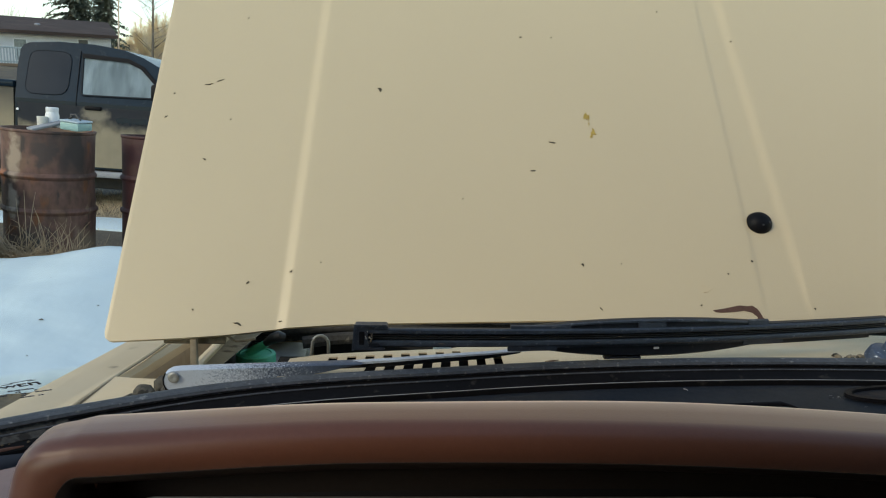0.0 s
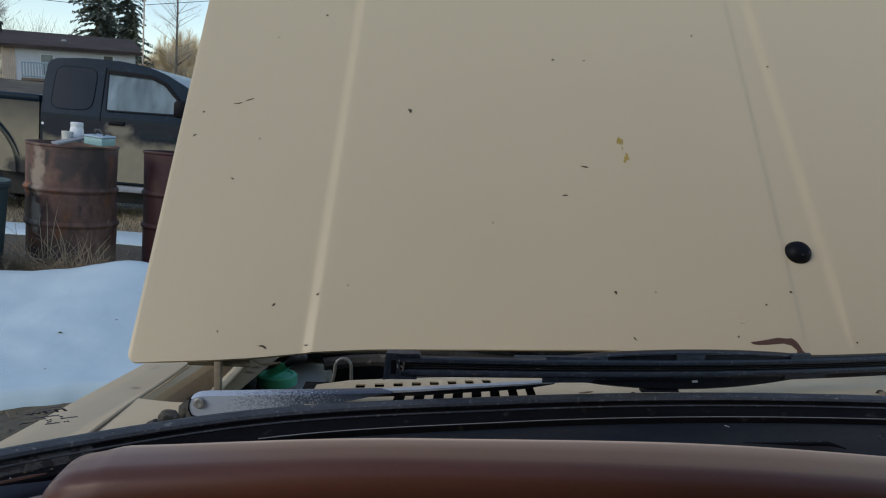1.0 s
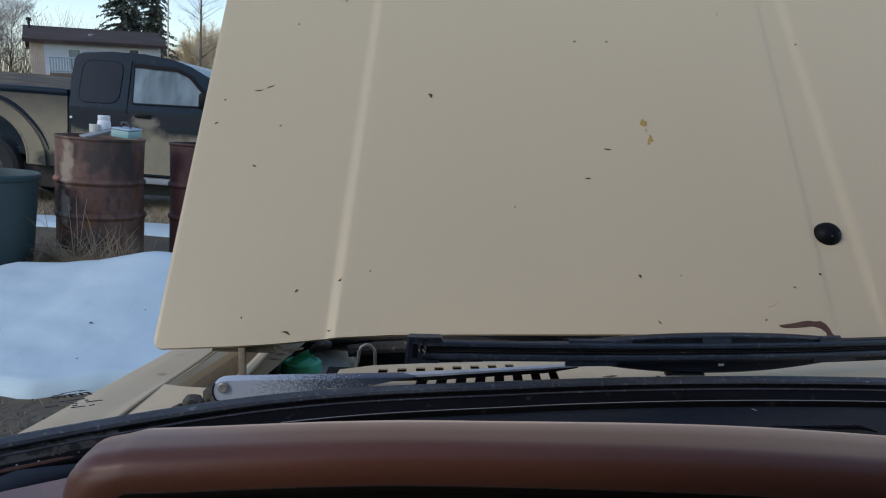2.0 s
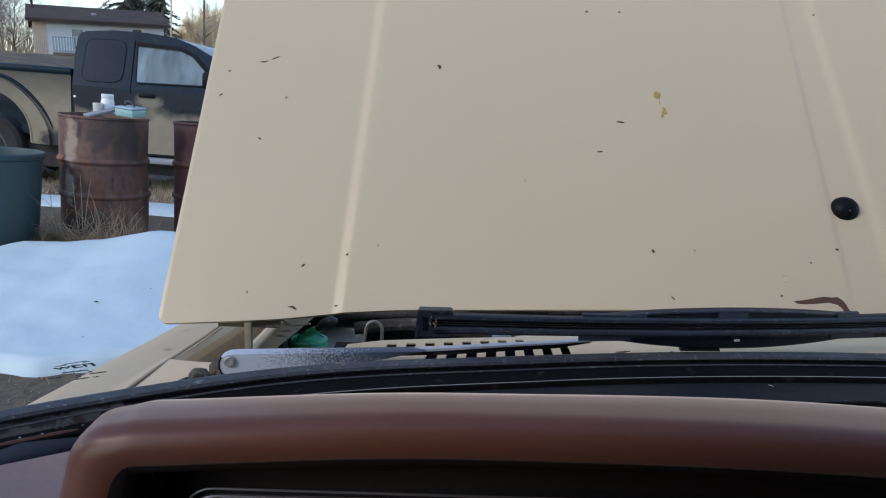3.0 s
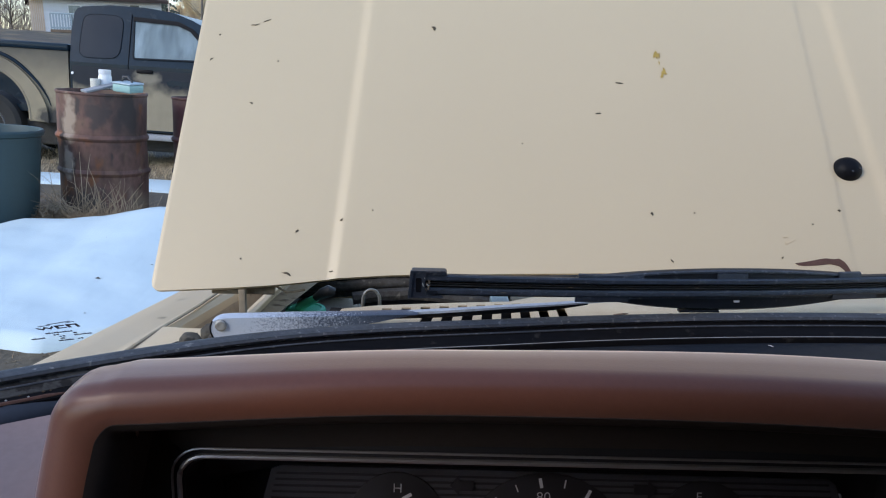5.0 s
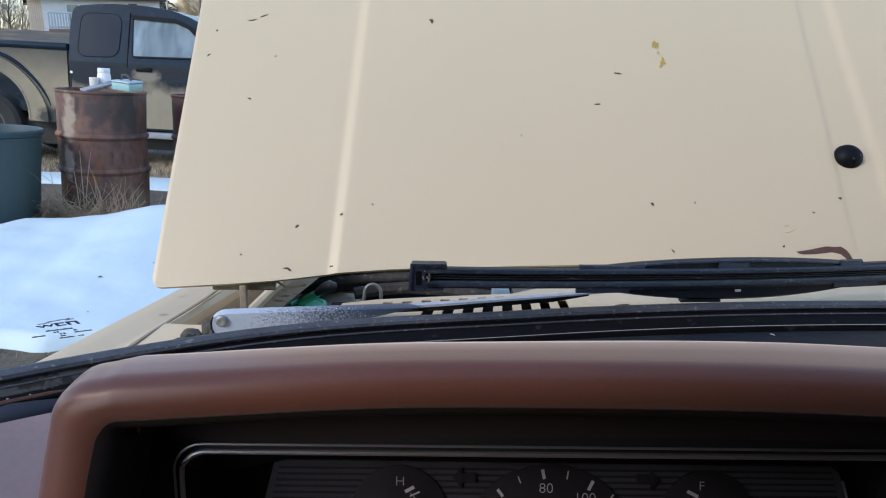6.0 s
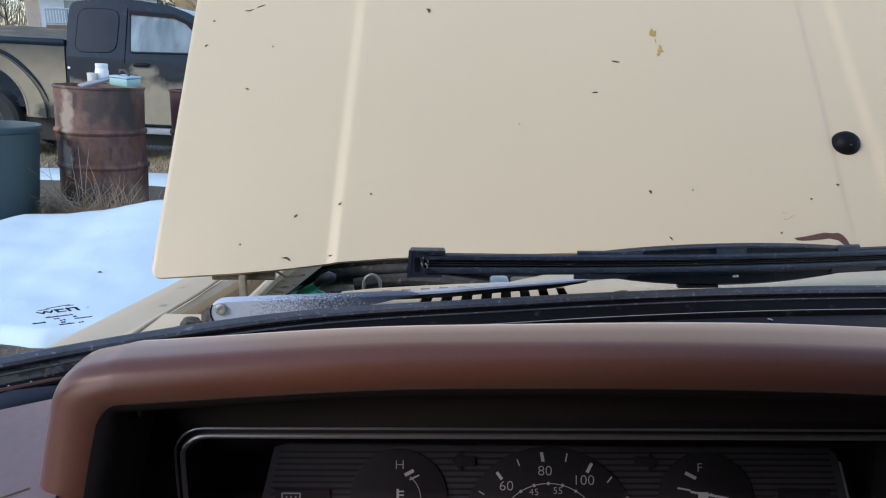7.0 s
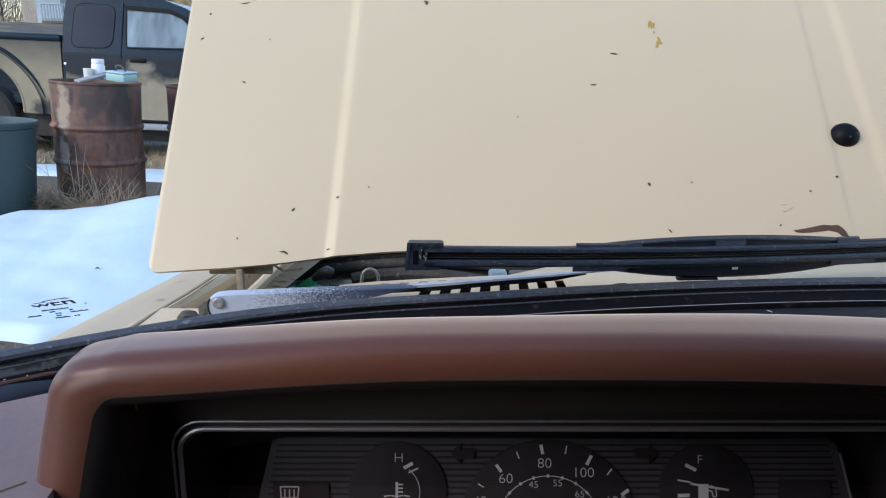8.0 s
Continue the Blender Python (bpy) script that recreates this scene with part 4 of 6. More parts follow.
# scuffs and grit along the blade
grit = random.Random(12)
for i in range(22):
    s, up = grit.uniform(0.03, 0.42), grit.choice((-0.0052, -0.0045, 0.0046, 0.0052, 0.0002))
    bar("scuff", s, s + grit.uniform(0.0006, 0.004), ((up, 0.0058), (up + 0.0001, 0.00635), (up + grit.uniform(0.0002, 0.0004), 0.0063), (up + 0.0003, 0.0058)), SILT if i % 4 else GRIME, blade, 2)
for i in range(9):
    at, up, r = 0.0095 + grit.uniform(-0.001, 0.004), grit.uniform(-0.0045, 0.0040), grit.uniform(0.0004, 0.0010)
    bm = bmesh.new()
    tube(bm, [blade_at(at, up, 0.0058), blade_at(at + grit.uniform(-0.001, 0.001), up + grit.uniform(0.0008, 0.003), 0.0072)], [r, r * 0.4], 5)
    part("cap_dirt", bm, BARK if i % 3 else TANK, blade)
# second wiper spindle by the middle of the car
bm = bmesh.new()
turned(bm, [(0.017, -0.010), (0.0165, -0.002), (0.0150, 0.0005), (0.0100, 0.002), (0.0082, 0.003), (0.0080, 0.011), (0.0062, 0.0135), (0.001, 0.014)], 36, pose(0.462, 0.600, 0.853, 25, 10, 0))
spindle = part("wiper_spindle", bm, ARM, car, "worn metal wiper spindle")
for i in range(18):
    bm = bmesh.new()
    x, y, r = rng.uniform(0.425, 0.455), rng.uniform(0.606, 0.622), rng.uniform(0.0014, 0.0042)
    turned(bm, [(r, -0.002), (r * 0.9, r * 0.4), (r * 0.4, r * 0.8)], 7, pose(x, y, cowl_z(y), rng.uniform(-25, 25), rng.uniform(-25, 25), rng.uniform(0, 180)))
    part("dirt_lump", bm, WHITE if i == 0 else CAKED if i % 3 else GRIME, spindle)

# dashboard: dark pad by the screen, faded shelf at the end
pad_x = [lerp(-0.248, 2 * MID + 0.248, i / 60) for i in range(61)]


def pad_at(x, k):
    y0 = base_line(x) - 0.0236 - 0.022 * bend((-0.205 - x) / 0.04) ** 2
    y1 = base_line(x) - 0.054 - 0.066 * bend((x + 0.20) / 0.08) * bend((0.99 - x) / 0.08)
    return Vector((x, lerp(y0, y1, k), 0.8455 + foot_lift(x) - 0.004 * (1 - min(1.0, k / 0.15)) ** 2 - 0.010 * k * k - 0.010 * bend((-0.195 - x) / 0.03) - 0.006 * bend((k - 0.7) / 0.3)))


dash = part("dashboard", sheet(pad_at, pad_x, [0, 0.05, 0.15, 0.3, 0.45, 0.6, 0.7, 0.8, 0.9, 1.0], -0.012), PAD, car, "brown vinyl dashboard with dark top pad")
bm = bmesh.new()
box(bm, -0.34, 2 * MID + 0.34, 0.25, 0.42, 0.45, 0.77, 0.02)
box(bm, 0.33, 2 * MID + 0.34, 0.27, 0.47, 0.70, 0.836, 0.02)
box(bm, -0.17, 0.33, 0.40, 0.47, 0.70, 0.832, 0.01)
part("dash_body", bm, VINYL, dash)


def shelf_at(x, k):
    y = lerp(base_line(x) - 0.050, 0.12, k)
    return Vector((x, y, 0.8488 - 0.04 * k - 0.03 * bend((k - 0.55) / 0.45)))


part("dash_shelf", sheet(shelf_at, [lerp(-0.36, -0.176, i / 20) for i in range(21)], [i / 14 for i in range(15)], -0.01), MAUVE, dash, "faded mauve-brown end of the dashboard")
bm = bmesh.new()
tube(bm, [shelf_at(lerp(-0.30, -0.19, i / 10), 0.33 + 0.05 * math.sin(i * 0.35)) + Vector((0, 0, 0.0002)) for i in range(11)], 0.0006, 5)
part("shelf_crease", bm, GRIME, dash)
bm = bmesh.new()
tube(bm, [(lerp(-0.264, -0.19, i / 16), lerp(0.350, 0.415, math.sin(1.5 * i / 16)), 0.8408) for i in range(17)], [0.011 * math.sqrt(min(1.0, 0.02 + i / 5)) for i in range(17)], 18)
part("pad_end", bm, BOLSTER, dash, "rounded navy end of the pad")
# fallen scrap and demister opening on the pad
bm = bmesh.new()
tube(bm, [(0.2385, 0.5215, 0.8462), (0.2395, 0.5195, 0.8466), (0.2408, 0.518, 0.8462)], 0.0003, 5)
part("lint", bm, PRINT, dash)
# torn slit by the visor, and scuffs on the pad
bm = bmesh.new()
tube(bm, [(0.240, 0.4905, 0.8452), (0.262, 0.490, 0.8456), (0.285, 0.4895, 0.8460), (0.303, 0.491, 0.8462), (0.309, 0.4885, 0.8458), (0.314, 0.485, 0.8452)], [0.0003, 0.0008, 0.0016, 0.0018, 0.0012, 0.0004], 8)
part("pad_slit", bm, BLACK, dash)
for i in range(26):
    x, y = (rng.gauss(0.360, 0.007), rng.gauss(0.509, 0.002)) if i < 16 else (rng.uniform(0.280, 0.31), rng.gauss(0.500, 0.003)) if i < 22 else (rng.uniform(0.36, 0.39), rng.uniform(0.475, 0.505))
    bm = bmesh.new()
    z = pad_at(x, (base_line(x) - 0.0236 - y) / (0.0304 + 0.066)).z
    tube(bm, [(x, y, z + 0.0001), (x + rng.uniform(0.0006, 0.003), y + rng.uniform(-0.0004, 0.0004), z + 0.0001)], rng.uniform(0.00008, 0.0002), 4)
    part("pad_scuff", bm, LOOM if i % 3 else TANK, dash)
bm = bmesh.new()
oval = [(0.045 * math.cos(a) * (1.0), 0.016 * math.sin(a)) for a in (2 * math.pi * k / 28 for k in range(28))]
slab(bm, [(x * 1.06, y * 1.1) for x, y in oval], 0.0, 0.0030, pose(0.413, 0.511, 0.8455, 0, 0, 4), [[(x * 0.93, y * 0.85) for x, y in oval]])
part("demister_ring", bm, BLACK, dash)
bm = bmesh.new()
turned(bm, [(0.041, -0.002), (0.036, 0.0008), (0.012, 0.0014), (0.002, 0.0014)], 24, pose(0.413, 0.511, 0.8452, 0, 0, 4) @ Matrix.Diagonal((1, 0.36, 1, 1)))
part("demister_grille", bm, FACE, dash)

# instrument binnacle: padded brown visor carried round the opening
CLUSTER_X = 0.060


def visor_line():
    """Places and outward ways along the visor's opening, from its left foot over the top to its right foot."""
    pts = []
    for z in (0.70, 0.76, 0.80, 0.83, 0.852):
        pts.append((-0.160 + 0.25 * (z - 0.838), z, -1.0, 0.22))
    cx, cz, r = -0.1425, 0.8648, 0.010
    for a in range(12, 90, 6):
        pts.append((cx - r * math.cos(radians(a)), cz + r * math.sin(radians(a)), -math.cos(radians(a)), math.sin(radians(a))))
    half = [(x - CLUSTER_X, z, dx, dz) for x, z, dx, dz in pts]
    top = []
    for i in range(1, 44):
        x = lerp(-0.205, 0.245, i / 44)
        top.append((x, 0.8835 - 0.16 * x * x - 0.0022 * bend((-x - 0.07) / 0.13), 0.3 * x, 1.0))
    line = half + top + [(0.04 - x, z - 0.003, -dx, dz) for x, z, dx, dz in reversed(half)]
    # the top stands a little higher towards the middle of the car
    return [(x + CLUSTER_X, z + 0.0024 * bend((x + 0.05) / 0.17) * bend((z - 0.80) / 0.05), *(Vector((dx, dz)).normalized())) for x, z, dx, dz in line]


# the padding: from its undercut lip over the crest to the slope towards the screen
roll = [(0.0100 + 0.0125 * math.sin(radians(a)), 0.3132 - 0.0125 * math.cos(radians(a))) for a in range(-88, 92, 11)]
visor_profile = ((-0.0020, 0.328), (-0.0045, 0.322), *roll, (0.0227, 0.317), (0.0229, 0.322), (0.0230, 0.331), (0.0207, 0.340), (0.0120, 0.354), (-0.008, 0.40), (-0.014, 0.40))
VISOR = visor_line()


def visor_station(q, deep=0.336):
    """The padding is thicker on the upright ends than along the top; past deep it is not."""
    leg = bend((abs(q[2]) - 0.28) / 0.57)

    def at(p):
        out = lerp(p[0], 1.38 * p[0] - 0.003, leg) if p[1] < deep else p[0]
        # the crest comes nearer to the driver towards the middle of the car
        return Vector((q[0] + out * q[2], p[1] - 0.006 * bend((q[0] + 0.02) / 0.22) * bend((0.331 - p[1]) / 0.022), q[1] + out * q[3]))
    return at


stations = [visor_station(q) for q in VISOR]
visor = part("binnacle_visor", swept(visor_profile, stations), VINYL, car, "padded brown vinyl instrument visor")
# the lining begins on the padding's lower front, black there as its shade
lining_profile = ((0.0080, 0.3120), (0.0044, 0.3015), (0.0020, 0.3030), (0.0002, 0.3048), (-0.0017, 0.3076), (-0.0028, 0.3110), (-0.0032, 0.3140), (-0.0058, 0.3180), (-0.0066, 0.3210), (-0.0070, 0.324), (-0.0125, 0.334), (-0.0320, 0.3400), (-0.0320, 0.344), (0.0, 0.340))
part("visor_lining", swept(lining_profile, [visor_station(q, 0.32) for q in VISOR]), DARK_VINYL, visor, "black inner lining, with the shade under the padding painted in")
# rear slope of the binnacle down to the pad
part("binnacle_back", sheet(lambda x, k: Vector((x, lerp(0.392, 0.445, k), lerp(0.868 - 0.16 * (x - CLUSTER_X) ** 2, 0.835, max(0.0, k) ** 0.9))),
                            [lerp(-0.14, 0.26, i / 20) for i in range(21)], [i / 8 for i in range(9)], -0.004), VINYL, car)

# dark lining from the visor to the bright frame
def rounded(x0, x1, z0, z1, r, n=6):
    pts = []
    for cx, cz, a0 in ((x0 + r, z1 - r, 180), (x1 - r, z1 - r, 90), (x1 - r, z0 + r, 0), (x0 + r, z0 + r, -90)):
        for i in range(n + 1):
            a = radians(a0 - 90 * i / n)
            pts.append((cx + r * math.cos(a), cz + r * math.sin(a)))
    return pts


FRAME = rounded(-0.1330, 0.2530, 0.73, 0.8485, 0.014)
bm = bmesh.new()
loops = [[bm.verts.new((x, y, z)) for x, z in pts] for pts, y in ((rounded(-0.150, 0.270, 0.70, 0.8600, 0.018), 0.3405), (FRAME, 0.3385),
                                                                  (rounded(-0.1285, 0.2485, 0.735, 0.8445, 0.012), 0.3375), (rounded(-0.122, 0.242, 0.74, 0.838, 0.010), 0.378))]
skin(bm, loops, True, False)
bm.faces.new(loops[-1])
cluster = part("gauge_housing", bm, FACE, car, "dark instrument cluster with silver framed gauges")
for pts, r in ((rounded(-0.1345, 0.2545, 0.728, 0.8505, 0.015), 0.0007), (rounded(-0.1310, 0.2510, 0.732, 0.8465, 0.013), 0.0014)):
    bm = bmesh.new()
    tube(bm, [(x, 0.3365, z) for x, z in pts] + [(pts[0][0], 0.3365, pts[0][1])], r, 8, False)
    part("silver_frame", bm, SILVER, cluster)

DIAL = Matrix.Translation((CLUSTER_X, 0.365, 0.812)) @ pose(0, 0, 0, 75)   # x across, y up the face, z towards the driver, in metres


def mm(pts):
    return [(x / 1000, y / 1000) for x, y in pts]


bm = bmesh.new()
slab(bm, mm([(-153, 11), (-172, -70), (176, -70), (154, 9), (150, 12), (-148, 13)]), -0.006, -0.0012, DIAL)
part("gauge_plate", bm, PLATE, cluster)
bm = bmesh.new()
for i in range(22):
    y = 9 - 3.3 * i
    e = 0.21 * (9 - y)
    box(bm, (-150 - e) / 1000, (150 + e) / 1000, (y - 0.55) / 1000, (y + 0.55) / 1000, -0.0014, -0.0007, 0, DIAL)
part("gauge_stripes", bm, FACE, cluster)
bm = bmesh.new()
box(bm, -0.0003, 0.0003, -0.05, 0.006, -0.001, 0.0008, 0.0, DIAL @ pose(0.1568, -0.001, 0, 0, 0, 13))
part("plate_edge", bm, SILVER, cluster)
for cx, cy, r in ((-84.5, -15.5, 26.5), (-3, -36, 48.5), (82.5, -15.5, 25.5)):
    bm = bmesh.new()
    turned(bm, [(r / 1000, -0.0012), (r / 1000, 0.0002), (r / 1000 - 0.0006, 0.0004), (0.0002, 0.0004)], 56, DIAL @ pose(cx / 1000, cy / 1000, 0))
    part("gauge_face", bm, FACE, cluster)


def stroke(x0, y0, x1, y1, w, name="gauge_tick", mat=None):
    bm = bmesh.new()
    d = Vector((x1 - x0, y1 - y0))
    box(bm, 0, d.length / 1000, -w / 2000, w / 2000, 0.0006, 0.0009, 0, DIAL @ pose(x0 / 1000, y0 / 1000, 0, 0, 0, math.degrees(math.atan2(d.y, d.x))))
    return part(name, bm, mat or PRINT, cluster, smooth=False)


def text(word, x, y, size, turn=0.0):
    """Printed characters in the built-in font, as a mesh."""
    curve = bpy.data.curves.new("gauge_number", "FONT")
    curve.body, curve.size, curve.align_x, curve.align_y = word, size / 1000, "CENTER", "CENTER"
    curve.extrude, curve.offset = 0.0001, -0.00013 * size / 7.6
    temp = new("gauge_number", curve)
    me = bpy.data.meshes.new_from_object(temp)
    bpy.data.objects.remove(temp)
    me.materials.clear()
    me.materials.append(PRINT)
    me.transform(DIAL @ pose(x / 1000, y / 1000, 0.0007, 0, 0, turn) @ Matrix.Diagonal((1.06, 1, 1, 1)))
    ob = new("gauge_number", me)
    ob.parent = cluster


for word, x, y, size in (("H", -84, 2.4, 7.2), ("80", -5, -0.6, 7.6), ("60", -26, -8.8, 7.6), ("100", 16, -5.6, 7.6), ("120", 33.5, -21, 7.6), ("45", -11, -12, 5.2), ("55", 2, -11.2, 5.2),
                         ("65", 14, -17.2, 5.2), ("35", -21.5, -21.5, 5.2), ("40", -40, -21, 7.6), ("F", 79, 1.4, 7.0)):
    text(word, x, y, size)
for x0, y0, x1, y1, w in ((-7, 9.6, -6, 4.6, 1.7), (20.4, 3.8, 17.8, -1.2, 1.7), (-31.2, -1.2, -28.4, -5.0, 1.6), (36.5, -17.4, 40.5, -14.6, 1.7), (-20.2, 5.8, -18.8, 2.2, 0.7),
                          (7.0, 9.0, 6.2, 4.6, 0.7), (31.4, -3.4, 28.8, -6.6, 0.7), (-41, -11.4, -38, -13.3, 0.6),
                          (-81.2, -3.0, -76.4, -0.4, 1.8), (-78.6, -5.4, -73.4, -3.0, 0.8), (71.2, -1.2, 77.0, -4.2, 1.8), (67, -9.4, 74, -10.6, 0.9), (67, -17.8, 73.4, -17.6, 1.8)):
    stroke(x0, y0, x1, y1, w)
stroke(74, -11.4, 94.5, -14.8, 1.1, "gauge_needle")
# inner speed scale and temperature arc
for cx, cy, r, a0, a1 in ((-3, -36, 28.8, 20, 160), (-88, -16, 15.5, -30, 52)):
    bm = bmesh.new()
    tube(bm, [DIAL @ Vector(((cx + r * math.cos(radians(lerp(a0, a1, i / 30)))) / 1000, (cy + r * math.sin(radians(lerp(a0, a1, i / 30)))) / 1000, 0.0008)) for i in range(31)], 0.00022, 5)
    part("gauge_arc", bm, PRINT, cluster)
for i in range(9):
    a = radians(28 + 15.6 * i)
    stroke(-3 + 28 * math.cos(a), -36 + 28 * math.sin(a), -3 + 29.6 * math.cos(a), -36 + 29.6 * math.sin(a), 1.2)
# warning symbols: thermometer, fuel pump, turn arrows, heated window
stroke(-85, -19, -85, -10.5, 1.3, "thermometer_symbol")
for i in range(3):
    stroke(-84.4, -11.8 - 2 * i, -81.6, -11.8 - 2 * i, 0.7, "thermometer_symbol")
for y in (-18.2, -20.4):
    for i in range(4):
        x = -92 + 3.6 * i
        stroke(x, y + 0.5 * (i % 2), x + 3.2, y + 0.5 * ((i + 1) % 2), 0.6, "thermometer_symbol")
bm = bmesh.new()
slab(bm, mm([(78.2, -21), (83.6, -21), (83.6, -11.6), (78.2, -11.6)]), 0.0006, 0.0009, DIAL)
part("fuel_symbol", bm, PRINT, cluster, smooth=False)
for x0, y0, x1, y1 in ((85.0, -12.2, 87.6, -14.0), (87.6, -14.0, 88.0, -18.2), (88.0, -18.2, 86.2, -18.4), (86.2, -18.4, 85.4, -15.4), (85.4, -15.4, 83.6, -15.0)):
    stroke(x0, y0, x1, y1, 0.6, "fuel_symbol")
for s, cx in ((-1, -49), (1, 50)):
    bm = bmesh.new()
    slab(bm, mm([(cx + s * x, 4.6 + y) for x, y in ((6.5, 0), (1.5, 5.6), (1.5, 2.6), (-6, 2.6), (-6, -2.6), (1.5, -2.6), (1.5, -5.6))][::s]), -0.0008, 0.0004, DIAL)
    part("turn_arrow", bm, FACE, cluster, smooth=False)
for x0, x1, y0, y1 in ((-152, -122, -24, -11), (122, 150, -24, -9.5)):
    bm = bmesh.new()
    slab(bm, mm([(x0, y0), (x1, y0), (x1, y1), (x0, y1)]), -0.0008, 0.0003, DIAL)
    part("warning_panel", bm, FACE, cluster, smooth=False)
for x0, y0, x1, y1 in ((-148, -13, -138, -13), (-138, -13, -138.5, -19), (-138.5, -19, -147.5, -19), (-147.5, -19, -148, -13), (-145.5, -14.5, -145.5, -20), (-143, -14.5, -143, -20), (-140.5, -14.5, -140.5, -20)):
    stroke(x0, y0, x1, y1, 0.7, "heated_window_symbol")
# clear pane over the gauges
bm = bmesh.new()
slab(bm, [(x - CLUSTER_X, z - 0.80) for x, z in rounded(-0.1285, 0.2485, 0.735, 0.8445, 0.012)], 0.0, 0.0015, Matrix.Translation((CLUSTER_X, 0.3385, 0.80)) @ pose(0, 0, 0, 90))
pane = part("gauge_glass", bm, glass("gauge_glass", (0.96, 0.96, 0.97), 0.08), cluster)
pane.visible_shadow = False

# unseen panel over the windscreen's top, added to cut the light on the visor
part("header_light_blocker", sheet(lambda u, k: screen(u, lerp(0.72, 1.04, k)) + Vector((0, -0.012, -0.008)), [i / 24 for i in range(25)], [i / 4 for i in range(5)], 0.006), TRIM, car)

# the unseen shell of the cabin, closed in to keep light off the dashboard
bm = bmesh.new()
box(bm, -0.36, 2 * MID + 0.36, -1.75, 0.42, 0.20, 0.23)
part("cabin_floor", bm, TRIM, car)
# unseen, added to stop light from under the dashboard
bm = bmesh.new()
box(bm, -0.38, 2 * MID + 0.38, 0.43, 0.455, 0.20, 0.80)
part("bulkhead", bm, TRIM, car)


def roof_at(x, k, drop=0.0):
    return Vector((MID + (x - MID) * (1 - 0.04 * k), lerp(-0.075, -1.45, k), 1.335 - drop + 0.03 * math.sin(math.pi * min(1, k + 0.15)) - 0.03 * ((x - MID) / 0.6) ** 2))


across = [lerp(-0.22, 2 * MID + 0.22, i / 16) for i in range(17)]
part("roof", sheet(roof_at, across, [i / 10 for i in range(11)], -0.02), PAINT, car)
part("headliner", sheet(lambda x, k: roof_at(x, k, 0.024), across, [i / 10 for i in range(11)], -0.008), TRIM, car)
part("rear_panel", sheet(lambda x, k: Vector((x, lerp(-1.45, -1.85, min(1, k * 1.3)), lerp(1.34, 0.25, k))), [lerp(-0.34, 2 * MID + 0.34, i / 8) for i in range(9)], [i / 8 for i in range(9)], 0.03), TRIM, car)
for s in (-1, 1):
    fx = (lambda x: x) if s < 0 else (lambda x: 2 * MID - x)
    part("door", sheet(lambda y, k: Vector((fx(-0.395 + 0.03 * (1 - k) ** 2), y, lerp(0.22, 0.84, k))), [lerp(-1.75, 0.36, i / 12) for i in range(13)], [i / 6 for i in range(7)], 0.02 * s), PAINT_DULL, car)
    part("door_trim", sheet(lambda y, k: Vector((fx(-0.368 + 0.03 * (1 - k) ** 2), y, lerp(0.24, 0.835, k))), [lerp(-1.74, 0.33, i / 12) for i in range(13)], [i / 6 for i in range(7)], 0.015 * s), TRIM, car)
    # unseen sides, drawn forward across the window openings to darken the visor
    part("side_light_blocker", sheet(lambda y, k: Vector((fx(lerp(-0.375, -0.225, k)), y + 0.12 * k, lerp(0.83, 1.33, k))), [lerp(-1.80, -0.10 if s < 0 else 0.09, i / 10) for i in range(11)], [i / 6 for i in range(7)], 0.02 * s), TRIM, car)
    bm = bmesh.new()
    tube(bm, [(fx(-0.385), 0.33, 0.83), (fx(-0.33), 0.10, 1.06), (fx(-0.235), -0.11, 1.325)], 0.026, 8)
    part("windscreen_pillar", bm, TRIM, car)
    bm = bmesh.new()
    box(bm, -0.24, 0.24, -0.06, 0.06, 0.0, 0.62, 0.05, pose(MID + s * 0.34, -0.62, 0.50, 14))
    box(bm, -0.24, 0.24, -0.50, 0.04, -0.02, 0.14, 0.05, pose(MID + s * 0.34, -0.50, 0.42))
    part("car_seat", bm, TRIM, car)
    for y in (1.35, -1.2):
        bm = bmesh.new()
        turned(bm, [(0.12, -0.08), (0.27, -0.085), (0.295, -0.06), (0.295, 0.06), (0.27, 0.085), (0.17, 0.08), (0.15, 0.05), (0.05, 0.04)], 28, pose(fx(-0.255), y, 0.22, 0, 90 * s, 0))
        part("wheel", bm, TYRE, car)
bm = bmesh.new()
box(bm, -0.29, 2 * MID + 0.29, 1.74, 1.80, 0.30, 0.66, 0.02)
part("front_panel", bm, PAINT_DULL, car)

# ---- outside: ground, snow, drums, truck, house, trees ----
def mound(x, y):
    """A low heap of earth and dead grass before the drums."""
    return 0.14 * math.exp(-((y - 4.58) / 0.22) ** 2) * bend((x + 5.0) / 1.0) * bend((0.2 - x) / 1.0)


def ground_z(x, y):
    rise = 2.5 * bend((y - 12) / 32) + 0.012 * max(0.0, y - 44)
    hum = 0.035 * noise.noise(Vector((x * 0.6, y * 0.6, 0))) + 0.012 * noise.noise(Vector((x * 3, y * 3, 4)))
    hum += mound(x, y)
    pad = bend(1.2 - math.hypot((x - 0.4) / 1.6, y / 2.6))
    return rise + hum * (1 - pad) + 0.10 * pad * bend((x + 0.6) / 1.6)


def spaced(near, far, n):
    return [math.copysign(near * (math.exp(abs(k) / n * math.log(1 + far / near)) - 1), k) for k in range(-n, n + 1)]


bm = bmesh.new()
gx, gy = [v - 2 for v in spaced(2.0, 900, 70)], [v + 4.5 for v in spaced(2.0, 900, 80)]
skin(bm, [[bm.verts.new((x, y, ground_z(x, y))) for x in gx] for y in gy], False)
ground = tagged(part("ground", bm, SOIL), "bare gravel soil with dead grass", "ground", kind="structure")


